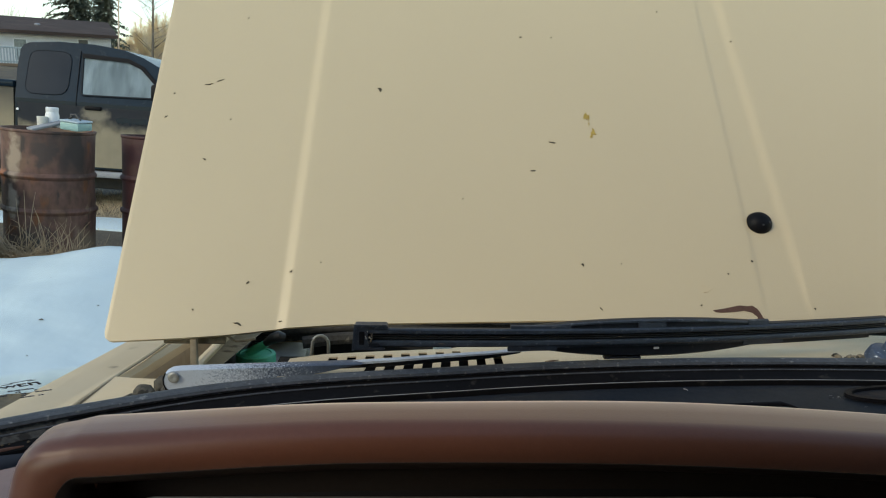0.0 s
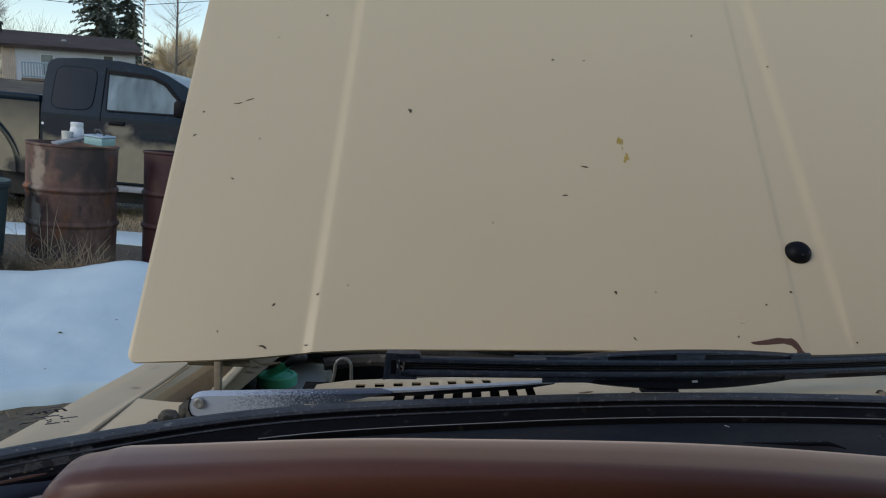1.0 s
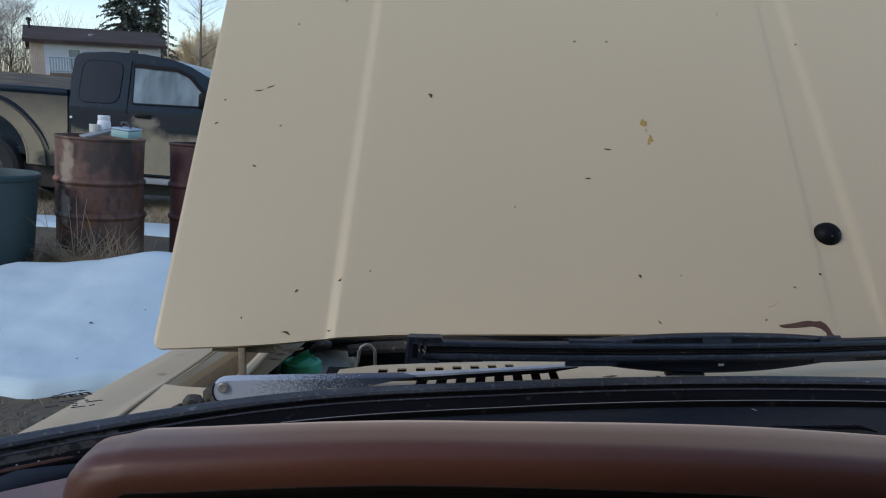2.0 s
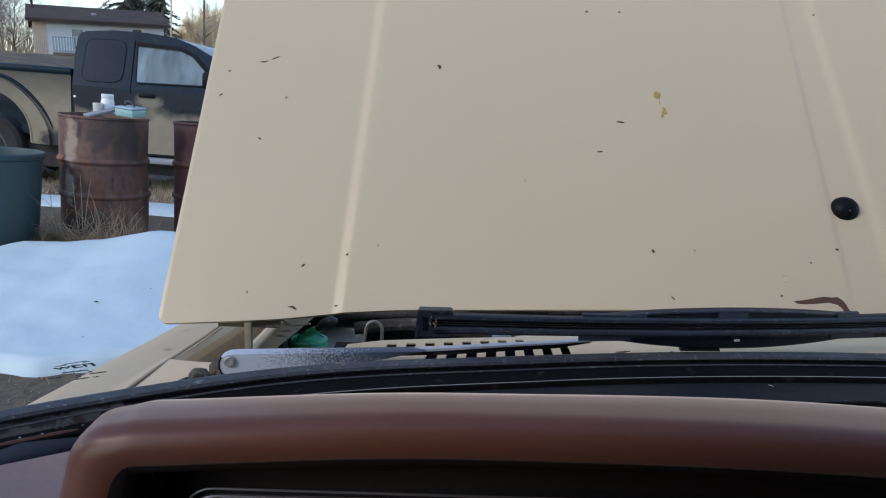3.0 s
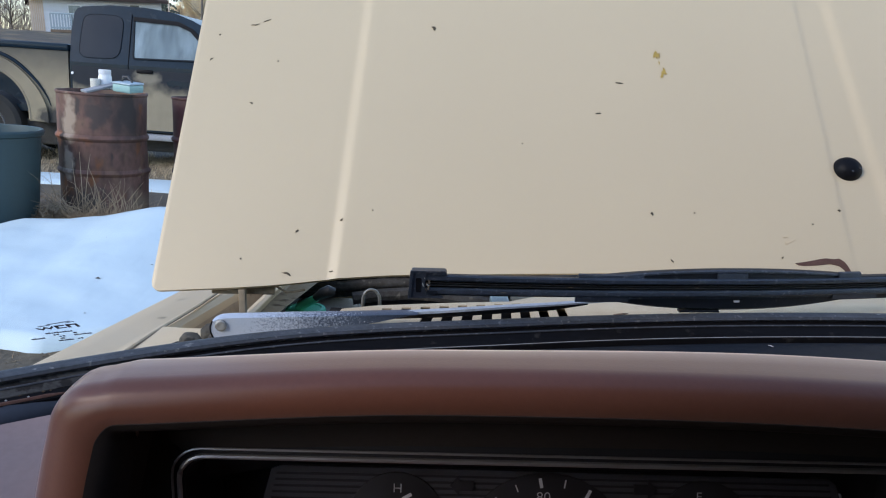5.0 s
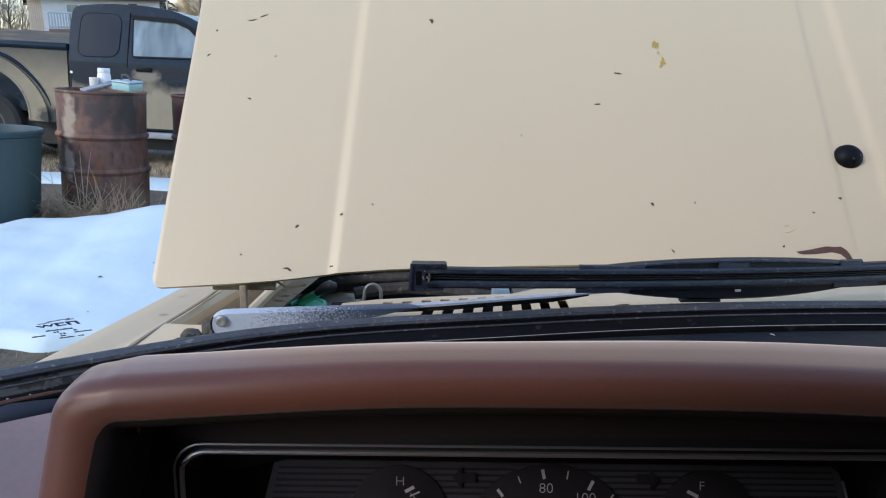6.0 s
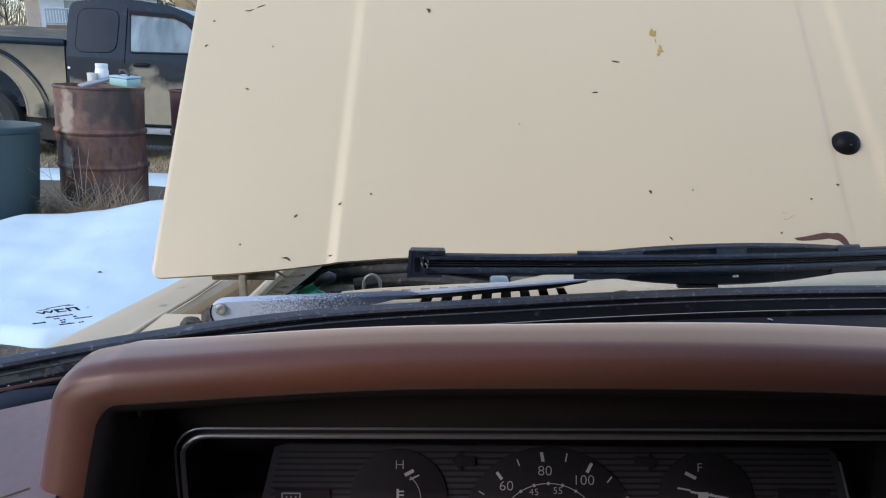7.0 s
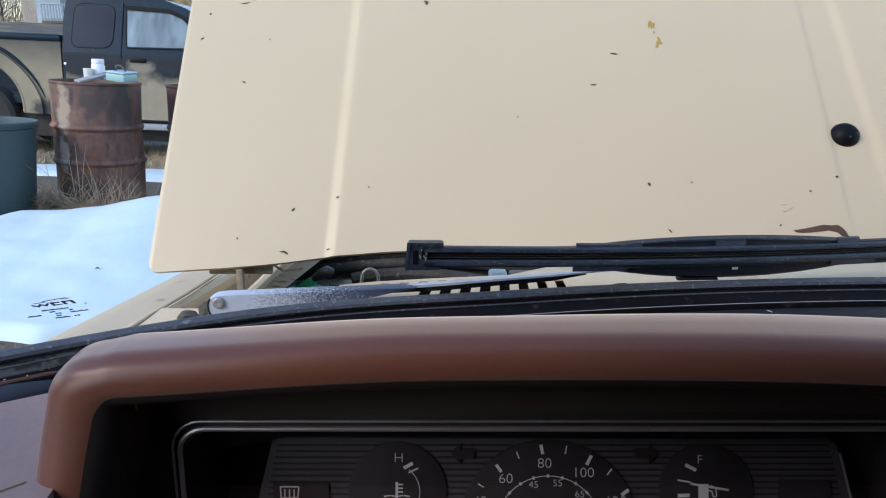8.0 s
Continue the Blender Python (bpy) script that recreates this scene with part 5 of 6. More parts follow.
def snow_patch(name, cx, cy, rx, ry, height, seed, label, n=48, sharp=1.0):
    """A bank of old snow: a lumpy dome that ends in a ragged rim."""
    bm = bmesh.new()
    rows = []
    for i in range(n + 1):
        r = i / n
        ring = []
        for k in range(2 * n):
            a = 2 * math.pi * k / (2 * n)
            wob = 1 + 0.16 * noise.noise(Vector((2.2 * math.cos(a), 2.2 * math.sin(a), seed))) + 0.05 * noise.noise(Vector((9 * math.cos(a), 9 * math.sin(a), seed)))
            x, y = cx + rx * r * wob * math.cos(a), cy + ry * r * wob * math.sin(a)
            h = height * (1 - r ** (2.6 * sharp)) ** 0.8
            h *= 1 + 0.25 * noise.noise(Vector((x * 0.9, y * 0.9, seed + 3))) + 0.05 * noise.noise(Vector((x * 5, y * 5, seed)))
            ring.append(bm.verts.new((x, y, ground_z(x, y) + h - (0.03 if i == n else 0.0) + 0.006)))
        rows.append(ring)
    skin(bm, rows, True, True)
    return tagged(part(name, bm, SNOW), label, "snow", kind="structure")


# the long bank: an undercut ragged edge towards the car, rising to a wavy crest
bm = bmesh.new()
rows = []
for i in range(111):
    x = lerp(-6.6, 0.6, i / 110)
    near = 2.77 + 0.13 * bend((x + 1.62) / 0.3) + 0.10 * noise.noise(Vector((2.3 * x, 0, 5))) + 0.045 * noise.noise(Vector((9 * x, 3, 1)))
    far = 4.40 + 0.07 * noise.noise(Vector((2.0 * x, 7, 2)))
    crest = 0.158 + 0.167 * bend((x + 2.75) / 1.15) + 0.016 * math.sin(7.5 * x + 1.0) + 0.01 * noise.noise(Vector((5 * x, 1, 1)))
    ends = bend((x + 6.6) / 0.8) * bend((0.6 - x) / 0.8)
    row = []
    for j in range(61):
        s = j / 60
        y = lerp(near, far, s ** 1.2)
        h = 0.065 * bend(s / 0.06) + (crest - 0.065) * bend(0.5 * min(1.0, s / 0.84)) * 2
        h = h * (1 - bend((s - 0.88) / 0.12)) * ends * (1 + 0.10 * noise.noise(Vector((x * 1.6, y * 1.6, 8))) * (1 - s))
        h += 0.012 * noise.noise(Vector((x * 6, y * 6, 2))) * bend(s / 0.1)
        row.append(bm.verts.new((x, y, ground_z(x, y) - mound(x, y) + h - (0.04 if j in (0, 60) else 0.0))))
    rows.append(row)
skin(bm, rows, False)
tagged(part("snow_bank", bm, SNOW), "bank of old white snow on the ground", "snow", kind="structure")
def bank_top(x, y):
    """Height of the snow bank, close enough to lay litter on it."""
    near = 2.77 + 0.13 * bend((x + 1.62) / 0.3) + 0.10 * noise.noise(Vector((2.3 * x, 0, 5))) + 0.045 * noise.noise(Vector((9 * x, 3, 1)))
    far = 4.40 + 0.07 * noise.noise(Vector((2.0 * x, 7, 2)))
    crest = 0.158 + 0.167 * bend((x + 2.75) / 1.15) + 0.016 * math.sin(7.5 * x + 1.0) + 0.01 * noise.noise(Vector((5 * x, 1, 1)))
    s = max(0.0, (y - near) / (far - near)) ** (1 / 1.2)
    h = 0.065 * bend(s / 0.06) + (crest - 0.065) * bend(0.5 * min(1.0, s / 0.84)) * 2
    h = h * (1 - bend((s - 0.88) / 0.12)) * (1 + 0.10 * noise.noise(Vector((x * 1.6, y * 1.6, 8))) * (1 - s))
    return ground_z(x, y) - mound(x, y) + h + 0.012 * noise.noise(Vector((x * 6, y * 6, 2))) * bend(s / 0.1)


bm = bmesh.new()
litter = random.Random(31)
for x, y, r in ((-1.60, 3.32, 0.011), (-1.52, 3.02, 0.005), (-1.95, 3.10, 0.005), (-1.75, 3.75, 0.006), (-2.2, 3.5, 0.007), (-1.42, 3.5, 0.006), (-2.0, 2.95, 0.006), (-2.5, 3.3, 0.008)):
    a, z = litter.uniform(0, 3.1), bank_top(x, y) + 0.004
    tube(bm, [(x - r * math.cos(a), y - r * math.sin(a), z), (x, y + 0.3 * r, z + 0.3 * r), (x + r * math.cos(a), y + r * math.sin(a), z)], [r * 0.12, r * 0.35, r * 0.10], 6)
tagged(part("snow_litter", bm, SPECK), "dark bits of litter on the old snow", "litter", kind="stuff")
snow_patch("snow_patch", -2.9, 6.98, 2.6, 0.30, 0.05, 7.0, "thin leftover snow patch beside the drums", 24)
rng = random.Random(9)


def drum(x, y, mat, label, seed, lean=0.0):
    m = pose(x, y, ground_z(x, y) - mound(x, y) + 0.05, lean, lean * 0.6, seed * 50 - 55)
    ob = thing("steel_drum", m, label, "drum", "drums")
    r = 0.274
    out = [(r * 0.97, 0.0), (r + 0.006, 0.004), (r + 0.006, 0.016), (r, 0.022)]
    for zc in (0.355, 0.58):
        out += [(r, zc - 0.022), (r + 0.011, zc - 0.011), (r + 0.015, zc), (r + 0.011, zc + 0.011), (r, zc + 0.022)]
    out += [(r, 0.848), (r + 0.005, 0.852), (r + 0.007, 0.860), (r + 0.004, 0.868), (r - 0.004, 0.868), (r - 0.006, 0.855)]
    bm = bmesh.new()
    turned(bm, out + [(r - 0.008, 0.70), (0.01, 0.70)], 64)
    for v in bm.verts:
        d = 0.012 * noise.noise(Vector((v.co.x * 4, v.co.y * 4, v.co.z * 3 + seed))) + 0.014 * noise.noise(Vector((v.co.x * 2, v.co.y * 2, v.co.z * 1.3 + 7 * seed)))
        k = 1 + d / max(0.05, math.hypot(v.co.x, v.co.y)) * (0.4 if v.co.z > 0.83 or v.co.z < 0.03 else 1.0)
        v.co.x *= k
        v.co.y *= k
    part("drum_body", bm, mat, ob)
    return ob


drum(-2.320, 5.02, RUST, "rusty brown steel drum with dented sides", 1.0, 0.8)
drum(-1.665, 5.30, REDDRUM, "dull red steel drum", 2.0, -0.6)

# green bin: a tapering tub with a rolled rim
tub = thing("round_bin", pose(-2.84, 4.52, ground_z(-2.80, 4.52) - mound(-2.80, 4.52) - 0.02), "dark green round plastic bin", "bin")
bm = bmesh.new()
turned(bm, [(0.27, 0.0), (0.285, 0.01), (0.325, 0.66), (0.34, 0.668), (0.345, 0.69), (0.337, 0.702), (0.322, 0.70), (0.315, 0.66), (0.27, 0.03), (0.01, 0.03)], 56)
part("bin_body", bm, BIN, tub)

# things lying on the drum
top = ground_z(-2.306, 5.02) - mound(-2.306, 5.02) + 0.05 + 0.868
jar = thing("plastic_jar", pose(-2.262, 4.93, top + 0.014), "white plastic jar on the rusty drum", "jar")
bm = bmesh.new()
turned(bm, [(0.037, 0), (0.041, 0.005), (0.041, 0.080), (0.038, 0.091), (0.035, 0.10)], 28)
part("jar_body", bm, WHITE, jar)
bm = bmesh.new()
turned(bm, [(0.036, 0.097), (0.038, 0.100), (0.038, 0.124), (0.034, 0.128), (0.002, 0.128)], 28)
part("lid", bm, WHITE, jar)
cup = thing("plastic_cup", pose(-2.298, 4.87, top + 0.014), "small pale plastic cup beside the jar", "cup")
bm = bmesh.new()
turned(bm, [(0.025, 0), (0.028, 0.003), (0.031, 0.066), (0.029, 0.068), (0.026, 0.06), (0.004, 0.06)], 24)
part("cup_body", bm, CREAM, cup)
bm = bmesh.new()
box(bm, -0.038, 0.038, -0.17, 0.06, 0.0, 0.014, 0.003)
b1 = tagged(part("board", bm, BOARD), "weathered grey board lying across the drum", "board")
b1.matrix_basis = pose(-2.215, 4.88, top + 0.036, 14, 4, -38)
crate = thing("plastic_case", pose(-2.085, 4.86, top + 0.012, 3, 4, -14), "pale teal plastic case with a pale blue lid", "case")
bm = bmesh.new()
box(bm, -0.066, 0.066, -0.07, 0.07, 0.0, 0.050, 0.010)
part("case_body", bm, TEAL, crate)
bm = bmesh.new()
box(bm, -0.068, 0.068, -0.072, 0.072, 0.050, 0.062, 0.006)
part("case_lid", bm, CAN, crate)
bm = bmesh.new()
tube(bm, [(-0.045, 0, 0.060), (-0.042, 0.01, 0.088), (-0.012, 0.01, 0.094), (0.030, 0, 0.066)], [0.010, 0.013, 0.009, 0.006], 8)
part("case_handle", bm, RUBBER, crate)


# white scrap of paper in the dead grass
bm = bmesh.new()
slab(bm, soft([(-0.07, -0.03), (0.03, -0.045), (0.08, -0.01), (0.05, 0.04), (-0.03, 0.035)], 0.012, 2), 0.0, 0.002)
for v in bm.verts:
    v.co.z += 0.03 * noise.noise(v.co * 14) + 0.02
scrap = tagged(part("paper_scrap", bm, WHITE), "crumpled white scrap of paper on dead grass", "litter")
scrap.matrix_basis = pose(-2.11, 4.47, ground_z(-2.11, 4.47) + 0.02, 28, 0, 20)

# dead grass and stalks
def blades(name, spots, label, mat=STRAW):
    verts, faces = [], []
    for cx, cy, spread, count, tall in spots:
        for i in range(count):
            a, r = rng.uniform(0, 6.283), spread * math.sqrt(rng.random())
            x, y = cx + r * math.cos(a), cy + r * math.sin(a)
            h = tall * rng.uniform(0.35, 1.0)
            b = rng.uniform(0, 6.283)
            lean = rng.uniform(0.3, 1.9) * h
            w = rng.uniform(0.001, 0.0032)
            z = ground_z(x, y) - 0.01
            px, py = -math.sin(b) * w, math.cos(b) * w
            n = len(verts)
            for k, f in ((0, 0), (0.55, 0.3), (1.0, 1.0)):
                ww = 1 - 0.8 * k
                mx, my, mz = x + lean * f * math.cos(b), y + lean * f * math.sin(b), z + h * k * (1 - 0.25 * f)
                verts += [(mx - px * ww, my - py * ww, mz), (mx + px * ww, my + py * ww, mz)]
            faces += [(n, n + 1, n + 3, n + 2), (n + 2, n + 3, n + 5, n + 4)]
    me = bpy.data.meshes.new(name)
    me.from_pydata(verts, [], faces)
    me.materials.append(mat)
    return tagged(new(name, me), label, "grass", kind="stuff")


tufts = [(-2.46, 4.64, 0.17, 70, 0.13), (-2.06, 4.66, 0.13, 110, 0.20), (-2.3, 4.62, 0.32, 240, 0.11), (-1.85, 4.95, 0.2, 160, 0.2), (-2.7, 4.8, 0.3, 200, 0.16)]
for i in range(60):
    tufts.append((rng.uniform(-3.3, -1.6), rng.uniform(4.38, 4.75), 0.16, 120, 0.10))
for i in range(150):
    tufts.append((rng.uniform(-5.5, -0.8), rng.uniform(4.4, 6.1), 0.2, 34, 0.10))
for i in range(40):
    tufts.append((rng.uniform(-2.4, -0.6), rng.uniform(1.6, 2.7), 0.12, 20, 0.04))
blades("dead_grass", tufts, "dry straw-coloured dead grass and stalks")
blades("bleached_grass", [(rng.uniform(-6.5, -1.0), rng.uniform(6.9, 9.6), 0.3, 130, 0.12) for i in range(160)], "pale bleached grass flattened under the truck", PALE_STRAW)
bm = bmesh.new()
for i in range(260):
    x, y = rng.gauss(-2.36, 0.28), rng.uniform(4.46, 4.74)
    a, rise = rng.uniform(0.05, 3.0), 0.9 if i % 3 == 0 else 0.5
    n = [Vector((x, y, ground_z(x, y)))]
    for k in range(4):
        n.append(n[-1] + Vector((math.cos(a) * rng.uniform(0.02, 0.10), rng.uniform(-0.02, 0.03), max(0.0, math.sin(a)) * rise * rng.uniform(0.01, 0.09))))
        a += rng.uniform(-0.5, 0.5)
    tube(bm, n, [0.0019, 0.0017, 0.0015, 0.0012, 0.0008], 4)
# a tangle of dead branches leaning away from the drum, and upright ones beside it
for i in range(74):
    left = i < 44
    x, y = (rng.gauss(-2.36, 0.07), rng.uniform(4.56, 4.70)) if left else (rng.gauss(-2.05, 0.07), rng.uniform(4.58, 4.70))
    p = Vector((x, y, ground_z(x, y) + rng.uniform(-0.02, 0.06)))
    d = Vector((rng.uniform(-1.0, 0.30), rng.uniform(-0.25, 0.1), rng.uniform(0.0, 0.7))) if left else Vector((rng.uniform(-0.35, 0.35), 0, 1.0))
    d.normalize()
    step, n = rng.uniform(0.03, 0.075) * (1.0 if left else 0.62), [p]
    for k in range(6):
        d = (d + Vector((rng.uniform(-0.28, 0.22), rng.uniform(-0.12, 0.12), rng.uniform(-0.42, 0.10) if left else rng.uniform(-0.25, 0.15)))).normalized()
        n.append(n[-1] + step * d)
        n[-1].z = max(n[-1].z, ground_z(n[-1].x, n[-1].y))
    tube(bm, n, [0.0028, 0.0025, 0.0022, 0.0018, 0.0014, 0.0010, 0.0006], 4)
# tall thin stalks before the drum
for i in range(4):
    x, y = rng.gauss(-2.27, 0.035), rng.uniform(4.58, 4.66)
    p, tall = Vector((x, y, ground_z(x, y))), rng.uniform(0.30, 0.52)
    bow = rng.uniform(-0.09, 0.06)
    tube(bm, [p + Vector((bow * k * k + rng.uniform(-0.004, 0.004), 0, tall * k)) for k in (0, 0.25, 0.5, 0.75, 1.0)], [0.0032, 0.0029, 0.0025, 0.002, 0.001], 4)
tagged(part("dry_stalks", bm, STALK), "dry broken plant stalks by the drum", "grass", kind="stuff")

# pebbles of the gravel near the car
verts, faces = [], []
for i in range(1600):
    x, y, r = rng.uniform(-3.4, -0.7), rng.uniform(1.4, 2.9), rng.uniform(0.004, 0.016)
    n, z = len(verts), ground_z(x, y)
    for k in range(5):
        a = 6.283 * k / 5 + x
        verts.append((x + r * math.cos(a) * rng.uniform(0.7, 1.2), y + r * math.sin(a) * rng.uniform(0.7, 1.2), z - 0.002))
    verts.append((x, y, z + r * rng.uniform(0.4, 0.8)))
    faces += [(n + k, n + (k + 1) % 5, n + 5) for k in range(5)]
me = bpy.data.meshes.new("gravel")
me.from_pydata(verts, [], faces)
me.materials.append(SOIL)
tagged(new("gravel", me), "loose grey-brown gravel", "gravel", kind="stuff")


# pickup truck seen from its side, facing right
TY = 8.0
truck = thing("pickup_truck", pose(0, 0, 0), "charcoal extended-cab pickup truck with dried tan mud on its sides", "truck")


def lean_in(z):
    return min(1.0, max(0.0, (z - 1.10) / 0.6))


def side_plate(outline, y0, y1, bow=0.0):
    """A body side from an outline in x, z, with depth from y0 to y1; it leans in above the waist by bow."""
    bm = bmesh.new()
    slab(bm, outline, 0.0, 1.0)
    for v in bm.verts:
        x, z, k = v.co.x, v.co.y, v.co.z
        y = lerp(y1, y0, k)
        y += bow * lean_in(z) * (1 if k > 0.5 or y1 - y0 < 0.5 else -1)
        v.co = Vector((x, y, z))
    return bm


def arch(cx, r, z0, n=14, a0=180.0, a1=0.0):
    return [(cx + r * math.cos(radians(lerp(a0, a1, i / n))), z0 + r * math.sin(radians(lerp(a0, a1, i / n)))) for i in range(n + 1)]


# cab shell
roofline = [(-4.005, 1.10), (-4.015, 1.42), (-4.000, 1.60), (-3.975, 1.645), (-3.92, 1.67), (-3.63, 1.70), (-3.27, 1.70), (-2.97, 1.668), (-2.76, 1.600), (-2.56, 1.500), (-2.05, 1.17), (-1.95, 1.10)]
bm = side_plate(roofline, TY, TY + 1.70, 0.16)
join(bm, side_plate([(-4.005, 0.42), (-4.005, 1.10), (-1.95, 1.10), (-1.95, 0.42)], TY, TY + 1.70))
part("cab", bm, TRUCK_DARK, truck, "charcoal cab, tinted windows")
bm = side_plate([(-3.975, 0.44), (-3.975, 1.06), (-1.96, 1.06), (-1.96, 0.44)], TY - 0.012, TY + 0.01)
part("muddy_door_panel", bm, DOOR_MUD, truck, "dried tan mud over the lower doors")
# bed with wheel arch
bed = [(-6.05, 1.235), (-4.03, 1.255), (-4.03, 0.45), (-4.35, 0.45)] + arch(-4.93, 0.47, 0.52, 16, -8, 188) + [(-5.55, 0.5), (-6.05, 0.55)]
part("bed_side", side_plate(bed, TY + 0.02, TY + 0.10), TRUCK_MUD, truck, "mud-dusted tan bed side with flared wheel arch")
bm = bmesh.new()
box(bm, -6.06, -4.02, TY + 0.0, TY + 0.13, 1.20, 1.275, 0.02)
part("bed_rail", bm, TRUCK_DARK, truck)
bm = bmesh.new()
box(bm, -6.05, -4.04, TY + 0.10, TY + 1.62, 0.55, 0.62)
box(bm, -6.05, -4.03, TY + 1.55, TY + 1.66, 0.55, 1.26, 0.02)
box(bm, -4.09, -4.03, TY + 0.1, TY + 1.62, 0.55, 1.22, 0.01)
part("bed_floor", bm, TRUCK_DARK, truck)
# the flare: a broad lip round the wheel arch, drawn out towards the cab at its foot
def flare_at(a, r):
    r += (r - 0.475) * 0.5 * bend((50 - a) / 60)
    return -4.93 + r * math.cos(radians(a)), 0.52 + r * math.sin(radians(a))


angles = [lerp(-6, 178, i / 26) for i in range(27)]
bm = side_plate([flare_at(a, 0.615) for a in angles] + [flare_at(a, 0.478) for a in reversed(angles)], TY - 0.012, TY + 0.03)
tube(bm, [(x, TY - 0.004, z) for x, z in (flare_at(a, 0.485) for a in angles)], 0.016, 8)
part("wheel_flare", bm, TRUCK_MUD, truck)
# dark bar along the flare's edge, in place of shade in the recess
bm = bmesh.new()
crease = [flare_at(a, 0.645) for a in angles[2:18]]
tube(bm, [(x, TY + 0.014, z) for x, z in crease], [0.004 + 0.016 * math.sin(math.pi * i / 15) for i in range(16)], 8)
part("flare_shade_line", bm, TRUCK_DARK, truck)
for cx in (-4.93, -1.55):
    for y in (TY + 0.12, TY + 1.55):
        bm = bmesh.new()
        turned(bm, [(0.20, -0.10), (0.33, -0.115), (0.372, -0.09), (0.376, 0.0), (0.372, 0.09), (0.33, 0.115), (0.21, 0.10), (0.19, 0.05)], 36, pose(cx, y, 0.376, 90))
        wheel = part("wheel", bm, TYRE, truck)
        bm = bmesh.new()
        turned(bm, [(0.205, -0.06), (0.205, 0.07), (0.19, 0.085), (0.16, 0.05), (0.07, 0.03), (0.05, 0.06), (0.01, 0.065)], 28, pose(cx, y, 0.376, 90))
        part("rim", bm, SILVER, wheel)
# front end, hidden for the most part
bm = bmesh.new()
box(bm, -1.97, -0.45, TY + 0.03, TY + 1.67, 0.60, 1.12, 0.07)
part("engine_hood", bm, TRUCK_DARK, truck)
bm = bmesh.new()
box(bm, -6.0, -0.5, TY + 0.14, TY + 1.45, 0.20, 0.47, 0.02)
part("chassis", bm, DARK, truck)
bm = bmesh.new()
box(bm, -4.0, -2.0, TY - 0.06, TY + 0.10, 0.335, 0.40, 0.02)
part("side_step", bm, BOARD, truck)


def window(name, pts, mat, depth, label):
    """A pane set into the leaning side, with a dark rubber frame."""
    bm = side_plate(pts, TY - 0.006, TY + 0.02, 0.16)
    w = part(name, bm, mat, truck, label)
    bm = bmesh.new()
    ring = [Vector((x, TY - 0.006 + 0.16 * lean_in(z), z)) for x, z in pts]
    tube(bm, ring + [ring[0], ring[1]], depth, 6)
    part("window_frame", bm, FRAMING, w)


window("rear_side_window", soft([(-3.92, 1.15), (-3.49, 1.16), (-3.475, 1.60), (-3.90, 1.60)], 0.11), TINTED, 0.004, "dark tinted rear side window")
window("door_window", soft([(-3.345, 1.17), (-2.47, 1.19), (-2.60, 1.335), (-2.77, 1.50), (-2.91, 1.563), (-3.365, 1.585)], 0.035), PAINTED_REFLECTION, 0.011, "door window with sky reflections painted on")
part("rain_guard", side_plate([(-3.375, 1.598), (-2.90, 1.578), (-2.74, 1.507), (-2.58, 1.340), (-2.62, 1.335), (-2.77, 1.482), (-2.91, 1.538), (-3.37, 1.555)], TY - 0.022, TY - 0.010, 0.16), BLACK, truck)
bm = bmesh.new()
tube(bm, [(-3.395, TY - 0.004 + 0.16 * lean_in(z), z) for z in (0.44, 0.8, 1.08, 1.3, 1.5, 1.62)], 0.005, 5)
tube(bm, [(-2.16, TY - 0.004, z) for z in (0.44, 0.8, 1.1)], 0.005, 5)
part("door_gap", bm, BLACK, truck)
bm = bmesh.new()
box(bm, -3.30, -3.13, TY - 0.035, TY - 0.01, 1.025, 1.065, 0.012)
part("door_handle", bm, BLACK, truck)
bm = bmesh.new()
box(bm, -2.58, -2.43, TY - 0.22, TY - 0.10, 1.16, 1.335, 0.035)
box(bm, -2.54, -2.46, TY - 0.12, TY + 0.04, 1.17, 1.21, 0.012)
part("wing_mirror", bm, BLACK, truck)
bm = bmesh.new()
tube(bm, [(-3.975, TY - 0.004, 0.98), (-3.975, TY - 0.018, 0.985)], 0.014, 8)
part("fuel_cap", bm, WHITE, truck)
# a bare dark patch wiped into the mud, with ragged runs below
mud = random.Random(3)
ragged = [(-2.98 + 0.02 * i, 0.925 - mud.uniform(0.0, 0.045) * (1 if i % 2 else 0.3)) for i in range(20)]
bm = side_plate(ragged + [(-2.60, 0.955), (-2.70, 0.972), (-2.82, 0.965), (-2.93, 0.975), (-2.99, 0.955)], TY - 0.0165, TY - 0.008)
part("bare_patch", bm, TRUCK_DARK, truck)

# house on the rise
HY = 45.0
house = thing("house", pose(-20.24, HY, 0, 0, -3.4, 27.7) @ pose(20.5, 0.6, 0.28), "white single-storey house with dark brown roof and a wooden deck", "house")
bm = bmesh.new()
box(bm, -24.0, -17.0, 0, 7.0, 1.5, 4.40)
for i in range(11):
    box(bm, -23.3, -16.98, -0.03, -0.005, 2.2 + 0.2 * i, 2.385 + 0.2 * i)
part("wall", bm, SIDING, house)
bm = bmesh.new()
b = [(-25.0, -0.6, 4.24), (-25.0, 3.5, 5.30), (-25.0, 7.6, 4.24), (-25.0, 7.6, 4.38), (-25.0, 3.5, 5.44), (-25.0, -0.6, 4.38)]
skin(bm, [[bm.verts.new((x, y, z)) for _, y, z in b] for x in (-24.35, -16.65)], True, True)
roof = part("roof", bm, ROOF, house)
bm = bmesh.new()
box(bm, -24.36, -16.64, -0.63, -0.59, 4.20, 4.37)
part("fascia", bm, ROOF, roof)
bm = bmesh.new()
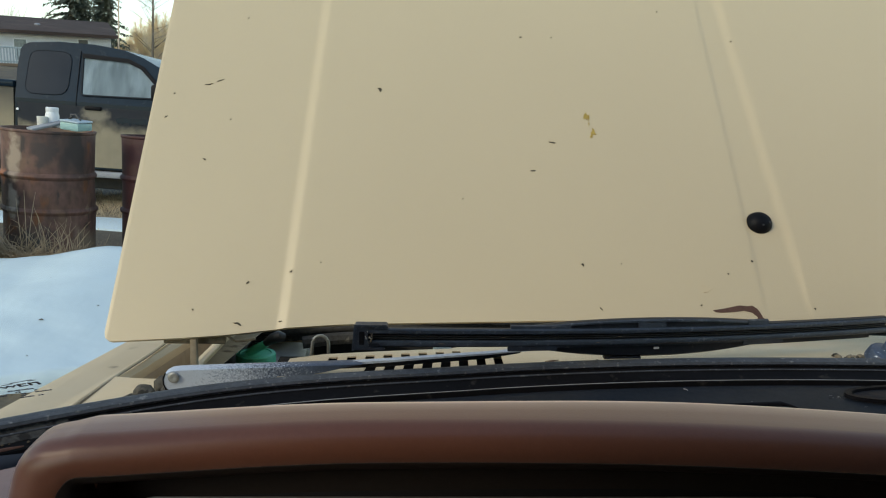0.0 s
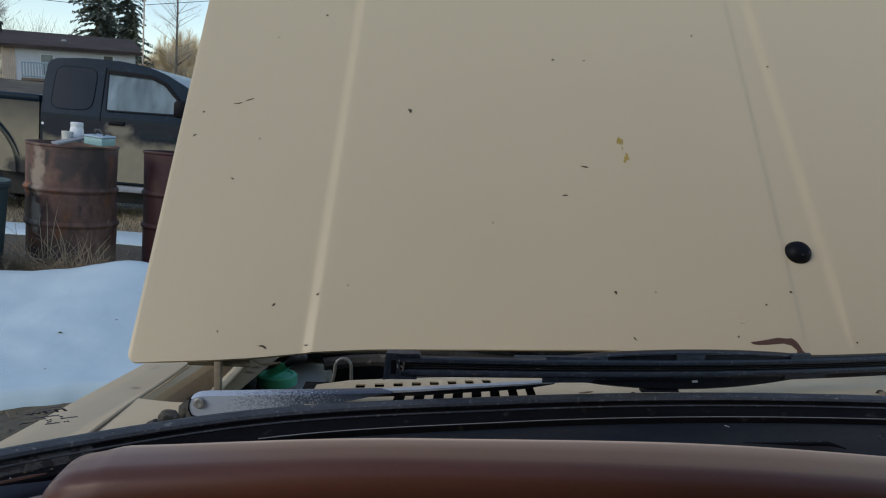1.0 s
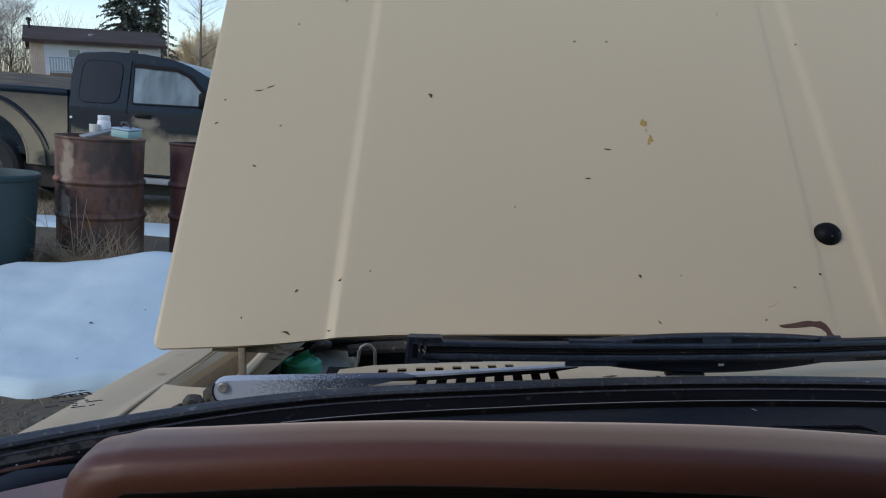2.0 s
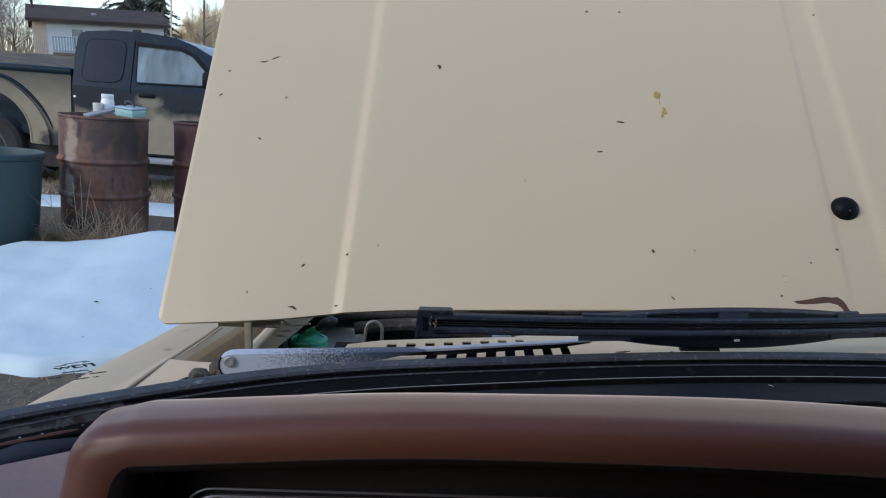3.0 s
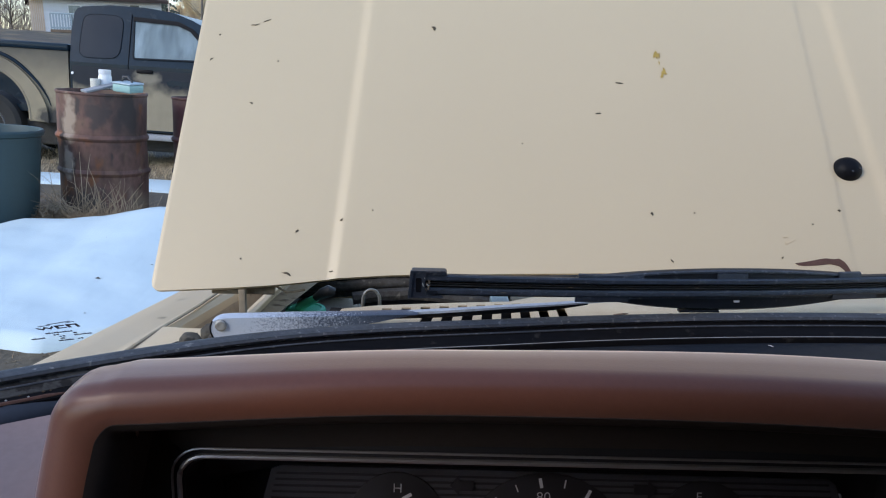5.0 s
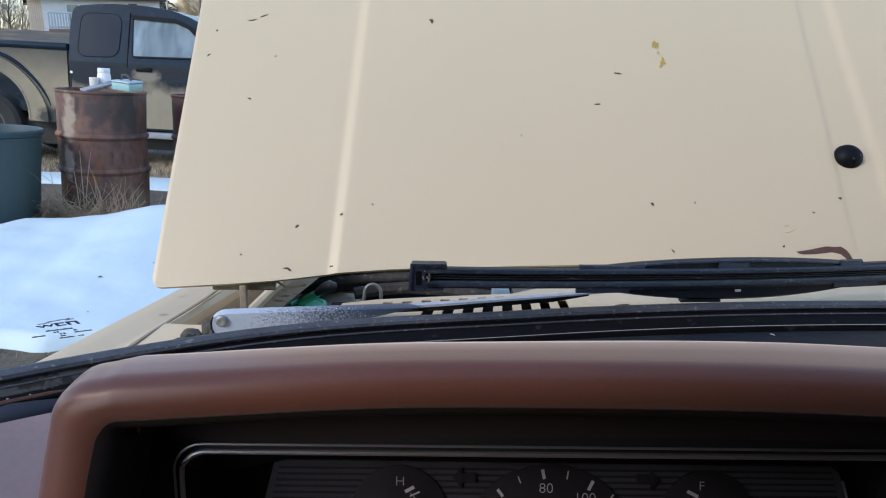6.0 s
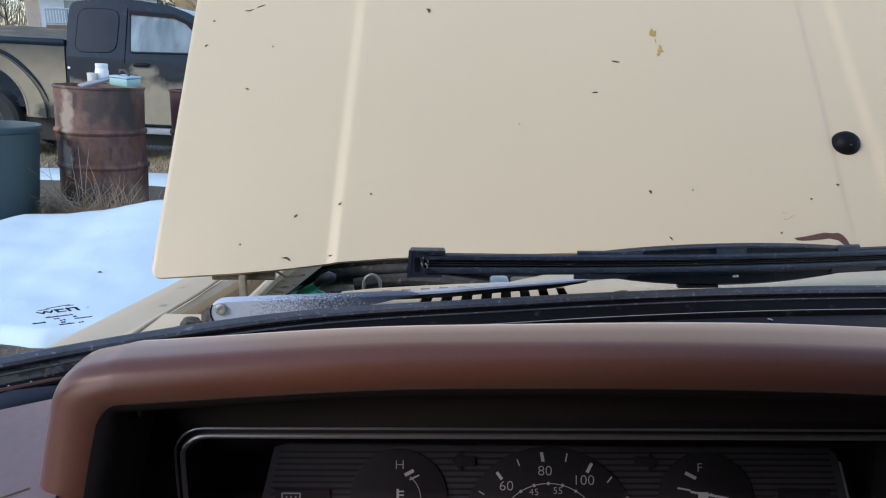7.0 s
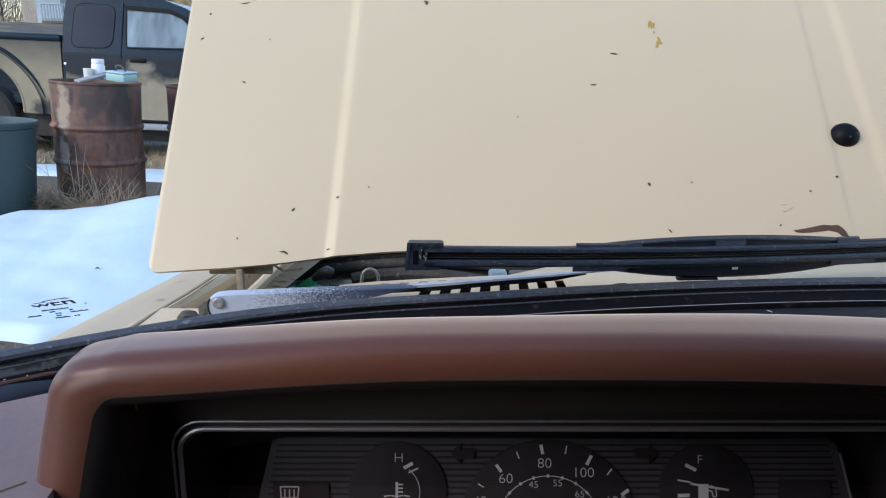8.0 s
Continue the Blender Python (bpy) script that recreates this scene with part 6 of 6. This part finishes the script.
skin(bm, [[bm.verts.new((x, y, z)) for y, z in ((0, 4.4), (3.5, 5.25), (7, 4.4))] for x in (-17.1, -17.0)], True, True)
part("gable", bm, SIDING, house)
# pale boards, the sunlight on the house's left end put into their colour
bm = bmesh.new()
for i in range(7):
    box(bm, -24.03 + 0.1 * i, -23.945 + 0.1 * i, -0.035, -0.005, 2.2, 4.38)
part("porch_boards", bm, PALEWOOD, house)
bm = bmesh.new()
tube(bm, [(-24.0, 2.5, 5.0), (-24.0, 2.5, 5.62)], 0.07, 8)
tube(bm, [(-24.0, 2.5, 5.62), (-24.0, 2.5, 5.80)], [0.17, 0.12], 10)
part("chimney", bm, DARK, roof)
bm = bmesh.new()
turned(bm, [(0.16, -0.05), (0.16, 0.04), (0.10, 0.08), (0.01, 0.09)], 16, pose(-20.75, 1.2, 4.86, 15))
part("roof_vent", bm, BOARD, roof)
for x0, x1, z0, z1 in ((-22.05, -21.45, 2.75, 3.9), (-18.75, -18.25, 3.80, 4.06)):
    bm = bmesh.new()
    box(bm, x0, x1, -0.07, 0.0, z0, z1)
    w = part("window", bm, PAINTED_REFLECTION if x0 < -20 else WINDOW, house)
    bm = bmesh.new()
    for a, c, d, e in ((x0 - 0.06, x0, z0, z1), (x1, x1 + 0.06, z0, z1), (x0 - 0.06, x1 + 0.06, z1, z1 + 0.06), (x0 - 0.06, x1 + 0.06, z0 - 0.06, z0)):
        box(bm, a, c, -0.09, 0.0, d, e)
    part("window_frame", bm, WHITE, w)
bm = bmesh.new()
box(bm, -23.1, -21.7, -1.9, -0.05, 2.35, 2.50)
box(bm, -23.0, -21.8, -1.7, -0.05, 1.5, 2.35)
box(bm, -23.9, -17.1, 0.1, 6.9, 1.6, 2.05)
deck = part("deck", bm, WOOD, house)
bm = bmesh.new()
for z in (3.35, 2.6):
    tube(bm, [(-23.05, -1.85, z), (-21.75, -1.85, z)], 0.05, 6)
part("deck_rail", bm, RAILING, deck)
for i in range(10):
    bm = bmesh.new()
    x = -23.05 + 0.144 * i
    box(bm, x - 0.04, x + 0.04, -1.89, -1.81, 2.5, 3.36)
    part("baluster", bm, RAILING, deck)


# trees
def bare_tree(x, y, height, mat, label, seed, spread=0.35, levels=5, r0=0.16, sway=0.12, trunk_share=0.3, thin=0.012, many=9, limb=1.0):
    r = random.Random(seed)
    ob = thing("bare_tree", pose(x, y, ground_z(x, y) - 0.1), label, "tree", "bare trees")
    trunk, twigs = bmesh.new(), bmesh.new()

    def grow(p, d, length, rad, level):
        pts, rads = [p], [rad]
        for k in range(3):
            d = (d + Vector((r.uniform(-1, 1), r.uniform(-1, 1), r.uniform(-0.3, 0.7))) * sway).normalized()
            pts.append(pts[-1] + d * length / 3)
            rads.append(rad * (1 - 0.2 * (k + 1)))
        tube(trunk if level < 2 else twigs, pts, rads, 6 if level < 2 else 3, False)
        if level >= levels:
            return
        for k in range(r.randint(3, 5) if level else many):
            t = r.uniform(0.25, 1.0) if level else r.uniform(trunk_share, 1.0)
            i = min(2, int(t * 3))
            q = pts[i].lerp(pts[i + 1], t * 3 - i)
            a = r.uniform(0, 6.283)
            side = Vector((math.cos(a), math.sin(a), r.uniform(0.2, 0.8))).normalized()
            grow(q, d.lerp(side, spread + 0.25).normalized(), length * r.uniform(0.4, 0.66) * (1.0 if level else limb), max(thin, rads[i] * (0.5 if limb == 1.0 else 0.2)), level + 1)
    grow(Vector((0, 0, 0)), Vector((0, 0, 1)), height * 0.75, r0, 0)
    part("trunk", trunk, BARK, ob)
    part("crown", twigs, mat, ob, smooth=False)
    return ob


def spruce(x, y, height, seed, width=0.2):
    r = random.Random(seed)
    ob = thing("spruce_tree", pose(x, y, ground_z(x, y) - 0.1), "tall dark green spruce tree", "tree", "spruces")
    bm = bmesh.new()
    tube(bm, [(0, 0, 0), (0.05, 0, height * 0.5), (0, 0, height)], [0.2, 0.12, 0.02], 8)
    part("trunk", bm, BARK, ob)
    verts, faces = [], []
    z = height * 0.24
    while z < height * 0.99:
        k = 1 - z / height
        reach = height * width * (k ** 0.85) + 0.12
        for i in range(5):
            a, ln = r.uniform(0, 6.283), reach * r.uniform(0.35, 1.2)
            droop = r.uniform(0.12, 0.42)
            for j in range(max(5, int(ln * 9))):
                f = (j + r.random()) / max(5, int(ln * 9))
                c = Vector((math.cos(a) * ln * f, math.sin(a) * ln * f, z - droop * ln * f * f + r.uniform(-0.05, 0.05)))
                for s in (-1, 1):
                    w = r.uniform(0.14, 0.38) * (1.15 - f) + 0.08
                    b = a + s * r.uniform(0.5, 1.1)
                    tip = c + Vector((math.cos(b) * w, math.sin(b) * w, -r.uniform(0.05, 0.28)))
                    n = len(verts)
                    off = Vector((-math.sin(b), math.cos(b), 0.5)) * r.uniform(0.05, 0.11)
                    verts += [tuple(c - off), tuple(c + off), tuple(tip)]
                    faces.append((n, n + 1, n + 2))
        z += 0.17
    me = bpy.data.meshes.new("crown")
    me.from_pydata(verts, [], faces)
    me.materials.append(NEEDLES)
    new("crown", me).parent = ob
    return ob


spruce(-25.4, 60, 13.5, 1, 0.235)
spruce(-23.8, 61.5, 12.4, 2, 0.21)
spruce(-29.5, 72, 9.0, 5, 0.17)
spruce(-21.9, 58, 6.2, 3, 0.2)
bare_tree(-18.7, 58, 13.0, GREYTWIGS, "tall thin bare larch tree", 11, 0.6, 3, 0.11, 0.05, 0.12, 0.006, 56, 0.34)


def willow(x, y, height, reach, seed):
    """A dense dome of fine twigs on many stems."""
    r = random.Random(seed)
    ob = thing("willow_bush", pose(x, y, ground_z(x, y) - 0.1), "bare tan willow bush, dense with fine twigs", "bush", "willow bushes")
    stems, crown = bmesh.new(), []
    ends = []
    for k in range(34):
        a, q = r.uniform(0, 6.283), r.random() ** 0.6
        top = Vector((reach * q * math.cos(a), reach * q * math.sin(a), height * math.sqrt(1 - 0.75 * q * q) * r.uniform(0.7, 0.95)))
        pts = [Vector((top.x * 0.12, top.y * 0.12, 0)), Vector((top.x * 0.45, top.y * 0.45, top.z * 0.38)), Vector((top.x * 0.8, top.y * 0.8, top.z * 0.72)), top]
        pts[1:3] = [p + Vector((r.uniform(-1, 1), r.uniform(-1, 1), 0)) * 0.12 for p in pts[1:3]]
        tube(stems, pts, [0.045, 0.035, 0.024, 0.012], 5, False)
        ends.append(pts)
    verts, faces = [], []
    for k in range(5600):
        pts = r.choice(ends)
        i, f = r.choice((0, 1, 1, 2, 2, 2)), r.random()
        p = pts[i].lerp(pts[i + 1], f)
        d = (Vector((p.x * 0.35, p.y * 0.35, 0.9)) + Vector((r.uniform(-1, 1), r.uniform(-1, 1), r.uniform(-0.4, 0.5)))).normalized()
        ln, w = r.uniform(0.35, 0.9), r.uniform(0.010, 0.018)
        q1, q2 = p + d * ln * 0.5, p + (d + Vector((r.uniform(-0.4, 0.4), r.uniform(-0.4, 0.4), 0.15))).normalized() * ln
        n = len(verts)
        for c, ww in ((p, w), (q1, w * 0.8), (q2, w * 0.5)):
            verts += [(c.x - ww, c.y, c.z), (c.x + ww, c.y - ww, c.z), (c.x, c.y + ww, c.z + ww)]
        for b in (n, n + 3):
            for j in range(3):
                faces.append((b + j, b + (j + 1) % 3, b + 3 + (j + 1) % 3, b + 3 + j))
    part("stems", stems, TWIGS, ob)
    me = bpy.data.meshes.new("crown")
    me.from_pydata(verts, [], faces)
    me.materials.append(TWIGS)
    new("crown", me).parent = ob


for i, (x, y, h, w) in enumerate(((-27.4, 77, 4.5, 1.8), (-25.7, 78, 7.1, 2.4), (-23.8, 77, 7.5, 2.5), (-21.8, 80, 6.9, 2.6), (-24.8, 81, 7.8, 2.4), (-19.4, 80, 6.4, 2.4))):
    willow(x, y, h, w, 20 + i)
for i, (x, y, h) in enumerate(((-35.0, 58, 14), (-37.6, 62, 15), (-41.0, 66, 13))):
    bare_tree(x, y, h, GREYTWIGS, "bare grey poplar tree", 40 + i, 0.35, 5, 0.07, 0.12, 0.15, 0.007, 12)
for i, (x, y, h) in enumerate(((-32.5, 53, 8.0), (-30.6, 51, 7.0), (-34.8, 55, 9.5))):
    bare_tree(x, y, h, GREYTWIGS, "bare grey birch tree", 60 + i, 0.4, 4, 0.06, 0.16, 0.08, 0.008, 22)
for i, (x, y, h) in enumerate(((-28.4, 50, 4.6), (-30.0, 48, 4.0), (-31.6, 52, 5.0), (-33.4, 49, 4.4))):
    bare_tree(x, y, h, GREYTWIGS, "bare grey-brown willow bush", 80 + i, 0.45, 4, 0.05, 0.2, 0.05, 0.009, 28)
# thicket along the far edge of the yard
twig = random.Random(77)
verts, faces = [], []
for i in range(5200):
    x = twig.uniform(-58, -25.5) if i < 3600 else twig.uniform(-25, -6)
    y = twig.uniform(50, 60) if i < 3600 else twig.uniform(64, 74)
    tall = twig.uniform(1.5, 5.0) * (1.0 if i < 3600 else 0.55)
    p, w = Vector((x, y, ground_z(x, y) - 0.05)), twig.uniform(0.008, 0.022)
    lx, n = twig.uniform(-0.4, 0.4) * tall, len(verts)
    for k in range(4):
        q = p + Vector((lx * (k / 3) ** 2 + twig.uniform(-0.05, 0.05), 0, tall * k / 3))
        ww = w * (1 - 0.28 * k)
        verts += [(q.x - ww, q.y, q.z), (q.x + ww, q.y, q.z), (q.x, q.y + ww, q.z)]
    for k in range(3):
        for j in range(3):
            a0, a1 = n + 3 * k + j, n + 3 * k + (j + 1) % 3
            faces.append((a0, a1, a1 + 3, a0 + 3))
me = bpy.data.meshes.new("thicket")
me.from_pydata(verts, [], faces)
me.materials.append(THICKET)
tagged(new("thicket", me), "thicket of bare grey-brown twigs", "bushes", kind="stuff")
# pale pole and overhead cable beyond the house
bm = bmesh.new()
tube(bm, [(-19.7, 54, 2.0), (-19.72, 54, 5.5), (-19.74, 54, 9.6)], [0.06, 0.055, 0.045], 8)
tagged(part("utility_pole", bm, PALEWOOD), "slim pale weathered wooden utility pole", "pole")
bm = bmesh.new()
tube(bm, [(-27, 54, 8.4), (-22, 54, 8.35), (-14, 54, 9.6), (0, 54, 12.2)], 0.02, 5)
tagged(part("overhead_cable", bm, RUBBER), "thin dark overhead cable", "cable")
